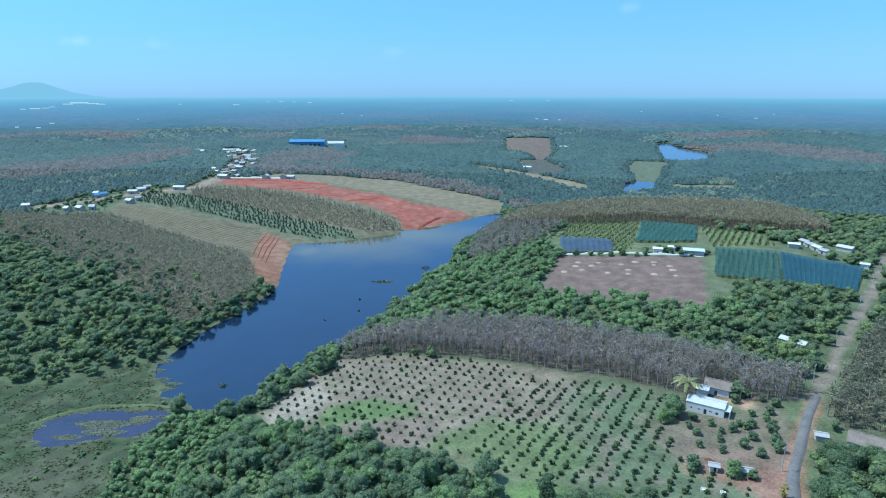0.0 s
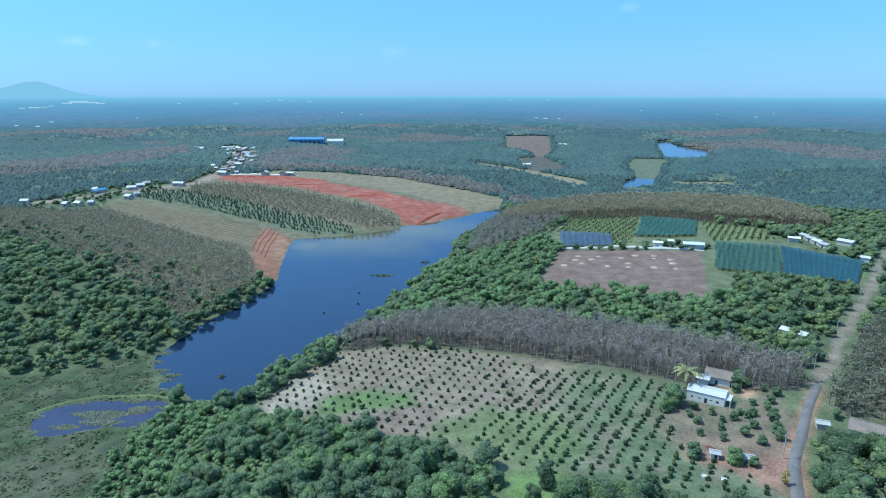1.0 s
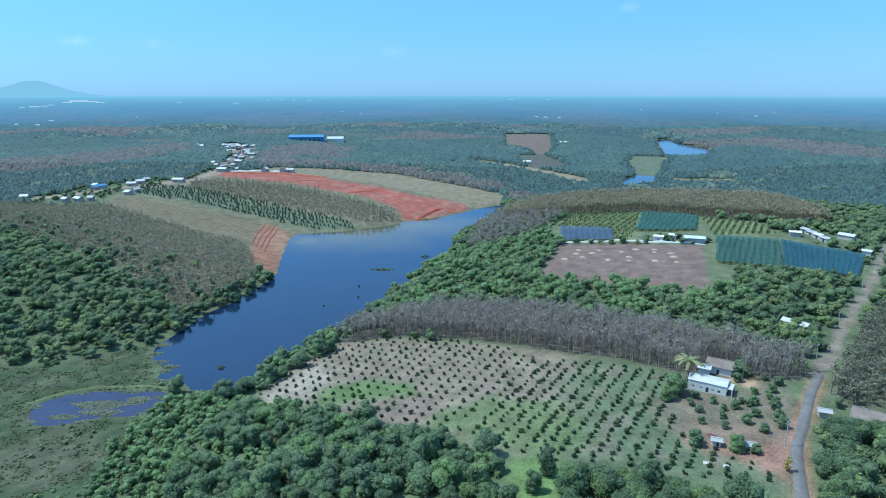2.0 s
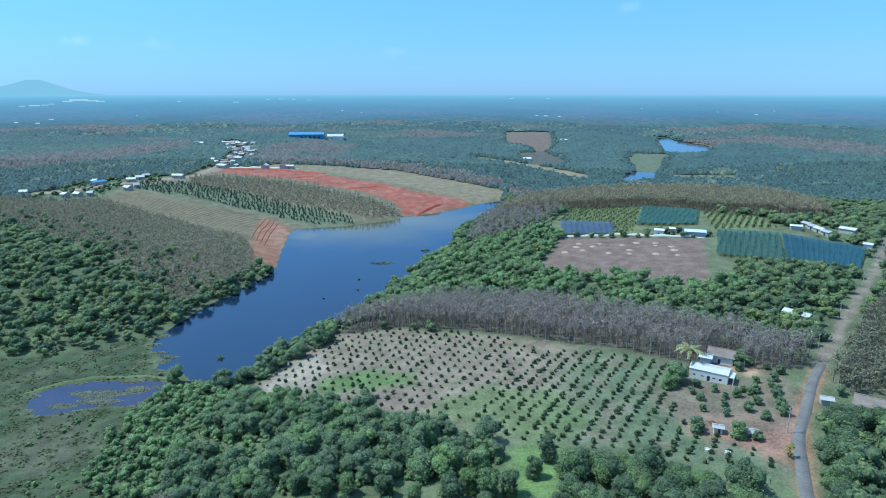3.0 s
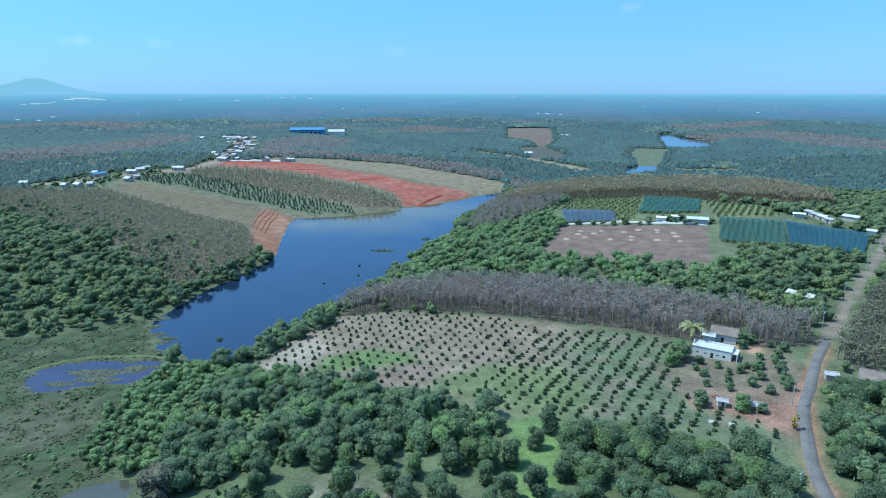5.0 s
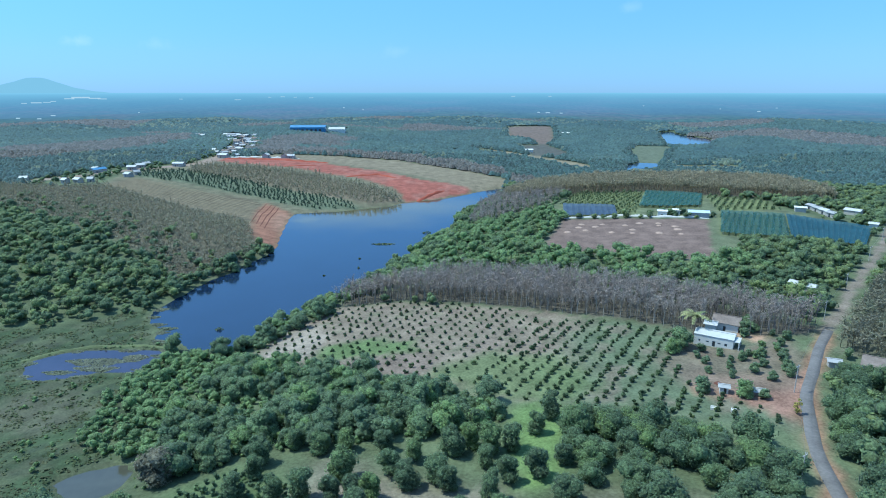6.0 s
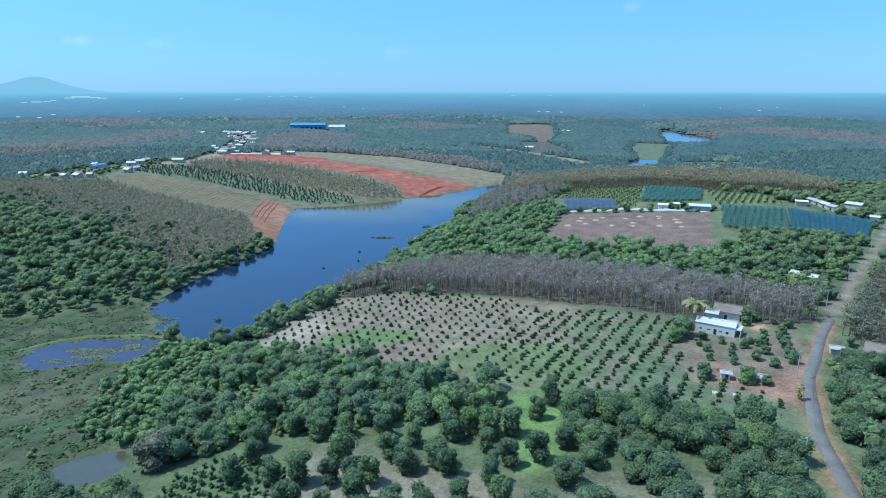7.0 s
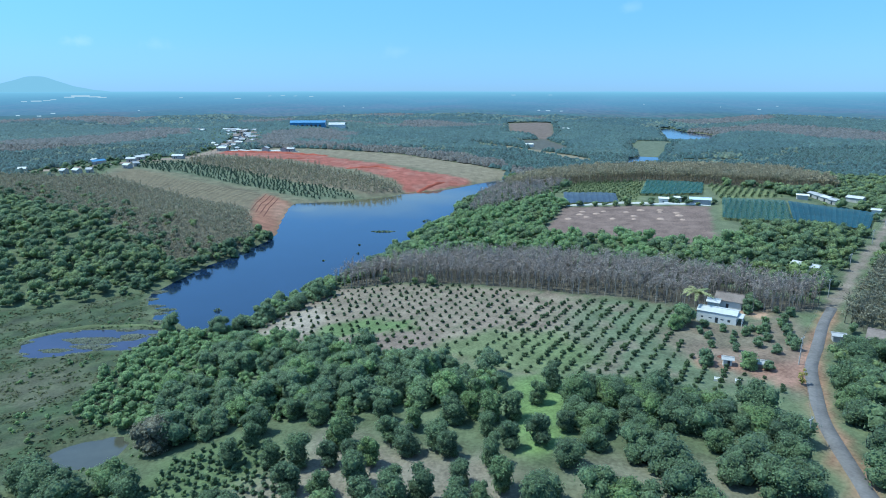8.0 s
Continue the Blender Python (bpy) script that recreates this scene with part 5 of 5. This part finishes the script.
# the white house beside the rubber wood: its front runs from (76.3, 176.5) to (87.3, 169.6)
home = house("farmhouse", 82.4, 176.0, -32, 11.0, 6.0, 3.1, 0.7, WHITE, TIN, "white rendered farmhouse with a pale tin roof", [(1.3, 0.6, 1.0, 1.6), (3.4, 0.9, 1.1, 1.5), (5.2, 0.9, 0.0, 1.75), (6.7, 0.9, 1.1, 1.5), (8.6, 0.8, 0.8, 1.6)], over=0.15)
link("porch_roof", *box(5.5, 7.2, -3.1, 1.5, 2.6, 2.75), TIN, home)
for py in (-3.2, -1.0, 1.3):
    link("porch_post", *box(6.9, 7.1, py, py + 0.2, -0.9, 2.598), WHITE, home)
house("old_house", 91.0, 187.5, -32, 7.5, 5.0, 2.9, 1.6, WHITE, TILE, "old house with a brown tiled roof behind a tree", [(3, 0.9, 0.0, 1.7)])
house("tin_shelter", 85.6, 186.6, -32, 3.2, 3.0, 2.5, 0.6, WHITE, OLD_TIN, "small shelter with a pale tin roof")
house("garden_shed", 71, 143.5, -20, 2.0, 1.6, 1.9, 0.3, WHITE, GREY_TIN, "small whitewashed garden shed with a dark doorway", [(0.9, 0.7, 0.0, 1.6)], "shed")
house("tarp_shelter", 78.6, 141.6, -15, 2.6, 2.0, 1.1, 0.4, OLD, GREY_TIN, "low shelter under grey sheeting beside a tree", (), "shelter")
for px, py in ((69, 133.3), (65, 135.3)):
    tank = link("water_tank", *join([box(-0.9, 0.9, -0.9, -0.75, -0.3, 0.9), box(-0.9, 0.9, 0.75, 0.9, -0.3, 0.9), box(-0.9, -0.75, -0.75, 0.75, -0.3, 0.9), box(0.75, 0.9, -0.75, 0.75, -0.3, 0.9), box(-0.75, 0.75, -0.75, 0.75, 0.3, 0.5)]), WHITE)
    tank.matrix_basis = pose(px, py, float(land(px, py)), 0, 0, -25) @ Matrix.Diagonal((0.7, 0.7, 0.7, 1))
    tagged(tank, "open white concrete water tank in the orchard", "water tank", "concrete tanks")
house("roadside_house", 117.5, 150.3, -38, 12.0, 7.0, 3.0, 1.5, WHITE, TILE, "long white house with a dark tiled roof", [(2, 1.0, 0.8, 1.6), (5.5, 1.0, 0.0, 1.75), (8.8, 1.0, 0.8, 1.6)])
house("hut", 134.6, 222, -52, 9.0, 3.6, 2.3, 0.7, OLD, OLD_TIN, "long hut with a pale tin roof among trees")
house("white_barn", 215, 369.5, -25, 6.0, 5.0, 2.8, 0.4, OLD, WHITE, "white flat-roofed barn beside the fields", (), "barn")
for k, roof in enumerate((GREY_TIN, GREY_TIN, TIN, GREY_TIN)):
    house("shed", 227.5 - 0.6 * k, 379 - 8 * k, -80, 6.0, 4.0, 2.6, 0.7, OLD, roof, "open-sided shed with a tin roof", [(2.2, 1.4, 0.0, 1.8)], "shed", "sheds in a row")
house("house", 243, 363, -55, 8.5, 5.0, 2.8, 0.9, OLD, OLD_TIN, "low house with a pale roof among trees")
house("hut", 231, 327, -40, 4.0, 3.0, 2.4, 0.6, WHITE, TIN, "small white hut at the corner of a field")
house("field_house", 128, 358.5, -18, 5.0, 4.0, 3.2, 0.5, WHITE, WHITE, "white field house beside a ploughed field", [(2, 0.9, 0, 1.7)])
house("field_hut", 138, 363, -18, 4.0, 3.0, 2.8, 0.5, WHITE, WHITE, "white hut among bushes")
house("greenhouse", 147, 353, -16, 11.0, 6.0, 3.0, 0.8, GREY_TIN, mat("film_roof", (0.45, 0.52, 0.58), 0.35, 0.5, vary=0.15), "greenhouse with a grey film roof", (), "greenhouse")
bank("field_wall", [(72, 366), (105, 361.5), (151, 347)], 0.25, 1.3, WHITE, "long white field wall")
grove(bushy, [(133, 360, 0.8), (135, 357, 0.7), (141, 362, 0.8), (122, 361, 0.7), (155, 352, 0.6), (130, 364, 0.8)], 12)

# the two villages
q = np.random.RandomState(77)
for px, py, turn, length, roof in [(-316, 566, 25, 20, BLUE_TIN), (-323, 575, 25, 9, TIN), (-292, 580, 30, 12, TIN), (-291, 594, 35, 12, TIN), (-293, 610, 20, 11, GREY_TIN), (-257, 602, 15, 16, TIN), (-271, 531, 20, 9, TIN), (-304, 495, 15, 8, TIN), (-296, 499, 15, 10, TIN), (-288, 503, 15, 7, GREY_TIN), (-350, 514, 15, 9, TIN), (-270, 543, 10, 8, GREY_TIN)]:
    house("village_house", px, py, turn + q.uniform(-50, 50), length * q.uniform(0.5, 0.75), q.uniform(4.5, 6.5), 3.0, 1.2, OLD, roof, "low house with a blue roof at the crossroads" if roof == BLUE_TIN else "low village house with a tin roof", [(2.3, 1.2, 0.0, 1.8), (4.4, 1.0, 0.8, 1.6)], "house", "houses at the crossroads")
for px, py in [(-366, 942), (-354, 930), (-317, 915), (-306, 938), (-296, 931), (-284, 926), (-268, 868), (-258, 860), (-274, 880), (-250, 776), (-247, 803), (-264, 822), (-249, 735), (-275, 835), (-300, 905), (-240, 690), (-177, 688), (-170, 688), (-198, 692), (-228, 690), (-262, 785), (-288, 870), (-325, 950), (-270, 900), (-278, 760), (-255, 845), (-310, 925), (-322, 942), (-317, 960), (-295, 923), (-291, 942), (-274, 902), (-279, 887), (-280, 857), (-294, 874), (-273, 826), (-264, 821), (-271, 794), (-261, 752), (-258, 769), (-256, 725), (-251, 688), (-371, 947), (-357, 936), (-266, 855), (-281, 936), (-273, 741)]:
    roof = [OLD_TIN, TILE, GREY_TIN, TIN, GREY_TIN][q.randint(5)]
    house("village_house", px + q.uniform(-4, 4), py + q.uniform(-6, 6), q.choice([0, 15, 75, -20]) + q.uniform(-12, 12), q.uniform(5, 11), q.uniform(4.5, 7.5), q.uniform(2.6, 3.6), q.uniform(0.8, 1.6), OLD, roof, "pale village house with a brown tiled roof" if roof == TILE else "pale village house with a tin roof", [(2.3, 1.2, 0.0, 1.8), (4.4, 1.0, 0.8, 1.6)], "house", "houses of the far village")
house("factory", -222, 1030, 4, 56, 22, 9, 3, BLUE_TIN, BLUE_TIN, "large blue steel factory hall", [(4 + 7 * k, 4, 0.0, 6.0) for k in range(7)], "factory")
house("factory", -178, 1046, 4, 26, 20, 8, 3, WHITE, TIN, "white factory hall beside the blue one", [(4, 4, 0.0, 5.0)], "factory")
bank("village_wall", [(-240, 688), (-200, 690), (-160, 688)], 0.6, 1.5, WHITE, "white wall above the earthworks")
house("farm", 112, 832, 10, 10, 7, 3, 1.2, WHITE, WHITE, "white farm building in a dark field")
house("farm", 206, 1075, 10, 12, 8, 3, 1.2, WHITE, WHITE, "white farm building on a far hill")

# ---- poles, palm, vehicle ----
def pole(x, y, high, lean=0.0):
    ob = new("utility_pole")
    ob.matrix_basis = pose(x, y, float(land(x, y)), 0, lean, 35)
    link("shaft", *rod((0, 0, -0.8), (0, 0, high), 0.14, 0.09, 8), POST, ob)
    arm = link("crossarm", *box(-0.9, 0.9, -0.06, 0.06, high - 0.75, high - 0.6), POST, ob)
    for k in (-0.75, 0.0, 0.75):
        link("insulator", *rod((k, 0, high - 0.6), (k, 0, high - 0.32), 0.06, 0.04, 6), WHITE, arm)
    return tagged(ob, "grey concrete utility pole with a crossarm", "utility pole", "poles along the road")


POLES = [(68.5, 104, 6.8), (88, 142, 7.6), (125, 192, 6.8), (150, 221, 6.8), (185, 261, 6.8), (216, 298, 6.8), (236, 323, 6.8)]
for k, (px, py, high) in enumerate(POLES):
    pole(px, py, high, 1.5 * math.sin(k * 2))
for (x0, y0, h0), (x1, y1, h1) in zip(POLES, POLES[1:]):
    pts, n = [], 14
    za, zb = float(land(x0, y0)) + h0 - 0.35, float(land(x1, y1)) + h1 - 0.35
    segs = [(x0 + (x1 - x0) * k / n, y0 + (y1 - y0) * k / n, za + (zb - za) * k / n - 1.2 * (1 - (2 * k / n - 1) ** 2)) for k in range(n + 1)]
    tagged(link("power_line", *join([rod(a, b, 0.02, 0.02, 4) for a, b in zip(segs, segs[1:])]), DARK), "thin dark power line sagging between poles", "power line")

palm = new("palm_tree")
palm.matrix_basis = pose(78.0, 181.5, float(land(78.0, 181.5)))
link("trunk", *join([rod((0, 0, -0.4), (0.15, 0, 2.5), 0.22, 0.17, 8), rod((0.15, 0, 2.5), (0.1, 0.1, 7.0), 0.17, 0.14, 8)]), BARK, palm)
FROND = leaf_mat("palm_frond", (0.24, 0.26, 0.12), (0.32, 0.32, 0.15), (0.20, 0.24, 0.11), 0.3)
for k in range(15):
    a, up = k * 2.4, 0.25 + 0.75 * ((k * 7) % 15) / 15
    parts, at, d = [], np.array((0.1, 0.1, 7.0)), np.array((math.cos(a), math.sin(a), up * 1.2))
    side = np.array((-math.sin(a), math.cos(a), 0))
    for s in range(7):
        d = d / np.linalg.norm(d)
        nxt = at + d * 0.78
        for sg in (-1, 1):
            for sub in (0.0, 0.2, 0.4, 0.6):
                b = at + d * sub
                tip = b + (side * sg * 0.95 + d * 0.4 + np.array((0, 0, -0.3))) * (1.1 - 0.1 * s)
                parts.append((np.stack([b, b + d * 0.3, tip + d * 0.03, tip]), np.array([[0, 1, 2, 3]])))
        parts.append(rod(at, nxt, 0.04 - 0.005 * s, 0.035 - 0.005 * s, 4))
        at, d = nxt, d + np.array((0, 0, -0.24))
    link("frond", *join(parts), FROND, palm)
tagged(palm, "short palm with a wide yellow-green crown of fronds", "palm tree")

# a pickup in the yard of the roadside house
truck = new("pickup_truck")
truck.matrix_basis = pose(108.6, 154.2, float(land(108.6, 154.2)) + 0.05, 0, 0, 20) @ Matrix.Diagonal((0.8, 0.8, 0.8, 1))
PAINT = mat("dark_red_paint", (0.16, 0.04, 0.03), 0.35, 0.5, vary=0.1)
TYRE = mat("tyre", (0.02, 0.02, 0.02), 0.9, 0.2)
link("chassis", *join([box(-2.2, 2.2, -0.85, 0.85, 0.45, 0.95), box(-2.2, -0.1, -0.85, -0.75, 0.95, 1.3), box(-2.2, -0.1, 0.75, 0.85, 0.95, 1.3)]), PAINT, truck)
cab = link("cab", *box(-0.05, 1.2, -0.8, 0.8, 0.952, 1.65), PAINT, truck)
link("windscreen", *box(1.203, 1.23, -0.7, 0.7, 1.05, 1.55), DARK, cab)
for wx0, wy0 in ((-1.4, -0.8), (-1.4, 0.8), (1.4, -0.8), (1.4, 0.8)):
    link("wheel", *rod((wx0, wy0 - 0.12, 0.35), (wx0, wy0 + 0.12, 0.35), 0.36, 0.36, 14), TYRE, truck)
tagged(truck, "dark red pickup parked in a sandy yard", "pickup truck")
stall = house("yard_shelter", 107.0, 157.2, -20, 2.8, 2.2, 1.9, 0.4, OLD, GREY_TIN, "small grey-roofed shelter in the yard", (), "shelter")

YELLOW = leaf_mat("yellow_blossom", (0.30, 0.27, 0.07), (0.38, 0.33, 0.09), (0.22, 0.24, 0.07), 0.3)
bloom = plant("flowering_tree", *round_tree(151, 4.2, 1.1, 240, 0.34, 0.1, 0.9, 6, mass=0.6), BARK, YELLOW, "slender tree with yellow blossom beside the road", "tree", "")
bloom.matrix_basis = pose(82.5, 131, float(land(82.5, 131)))

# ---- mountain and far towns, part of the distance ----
# the mountain glows one even blue, its haze painted as emission
MOUNTAIN_GLOW = bpy.data.materials.new("painted_haze_mountain")
MOUNTAIN_GLOW.use_nodes = True
hz = MOUNTAIN_GLOW.node_tree.nodes
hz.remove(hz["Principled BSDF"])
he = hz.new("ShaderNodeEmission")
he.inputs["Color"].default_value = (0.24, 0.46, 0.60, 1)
MOUNTAIN_GLOW.node_tree.links.new(he.outputs[0], hz["Material Output"].inputs["Surface"])
# far buildings glow pale blue, in place of sunlight and haze on them
FAR_TOWN_GLOW = bpy.data.materials.new("glowing_far_roofs")
FAR_TOWN_GLOW.use_nodes = True
gz = FAR_TOWN_GLOW.node_tree.nodes
gz.remove(gz["Principled BSDF"])
ge = gz.new("ShaderNodeEmission")
ge.inputs["Color"].default_value = (0.42, 0.55, 0.64, 1)
FAR_TOWN_GLOW.node_tree.links.new(ge.outputs[0], gz["Material Output"].inputs["Surface"])
v, f, n = [], [], 60
for k in range(n + 1):
    a = radians(-41 + 16 * k / n)
    u = 16 * k / n
    up = 82 * math.exp(-((u - 8.7) / 2.0) ** 2) + 34 * math.exp(-((u - 6.0) / 3.2) ** 2) + 14 * math.exp(-((u - 11.5) / 1.6) ** 2) + 1.2 * math.sin(5 * u)
    for r, z in ((4852, 40), (4858, 80 + up * 0.75), (4866, 84 + up), (4874, 40)):
        v.append((r * math.sin(a), r * math.cos(a), z))
    if k:
        b = 4 * (k - 1)
        f += [(b + j, b + j + 1, b + j + 5, b + j + 4) for j in range(3)]
mountain = link("mountain", v, f, MOUNTAIN_GLOW, backdrop, smooth=True)
for bearing, away, wide in [(-30.47, 4267, 85), (-29.7, 4372, 159), (-28.75, 4320, 102), (-28.23, 4268, 78), (-33.45, 3952, 43), (-32.67, 3976, 80), (-31.99, 4018, 58), (-31.55, 4076, 45), (-33.98, 2566, 19), (-32.64, 2519, 21), (-31.71, 2964, 27), (-22.44, 4211, 34), (-17.97, 4172, 61), (-15.31, 4404, 32), (-14.21, 4434, 48), (-13.15, 4372, 36), (-11.8, 4315, 47), (-9.0, 3285, 18), (-25.72, 3129, 11), (3.13, 2197, 14), (4.31, 2214, 10), (8.41, 2939, 21), (9.22, 2909, 32), (10.4, 2866, 21), (6.12, 4432, 48), (9.35, 4445, 40), (17.33, 3601, 13), (23.39, 3243, 9), (26.27, 3138, 23), (27.53, 3504, 16), (-5.33, 2262, 8), (-7.3, 3198, 9)]:
    a = radians(bearing)
    px, py = away * math.sin(a), away * math.cos(a)
    wide, z = 0.6 * wide, float(plain(px, py))
    v, f = box(-wide / 2, wide / 2, -wide / 4, wide / 4, z - 4, z + max(2.5, 0.07 * wide))
    c, s = math.cos(-a), math.sin(-a)
    v = np.stack([v[:, 0] * c - v[:, 1] * s + px, v[:, 0] * s + v[:, 1] * c + py, v[:, 2]], 1)
    link("far_building", v, f, FAR_TOWN_GLOW, backdrop)

# ---- from plan units to metres ----
for ob in list(scene.objects):
    if ob.parent is None and ob not in (cam, sun, backdrop):
        ob.matrix_basis = Matrix.Scale(UNIT, 4) @ ob.matrix_basis
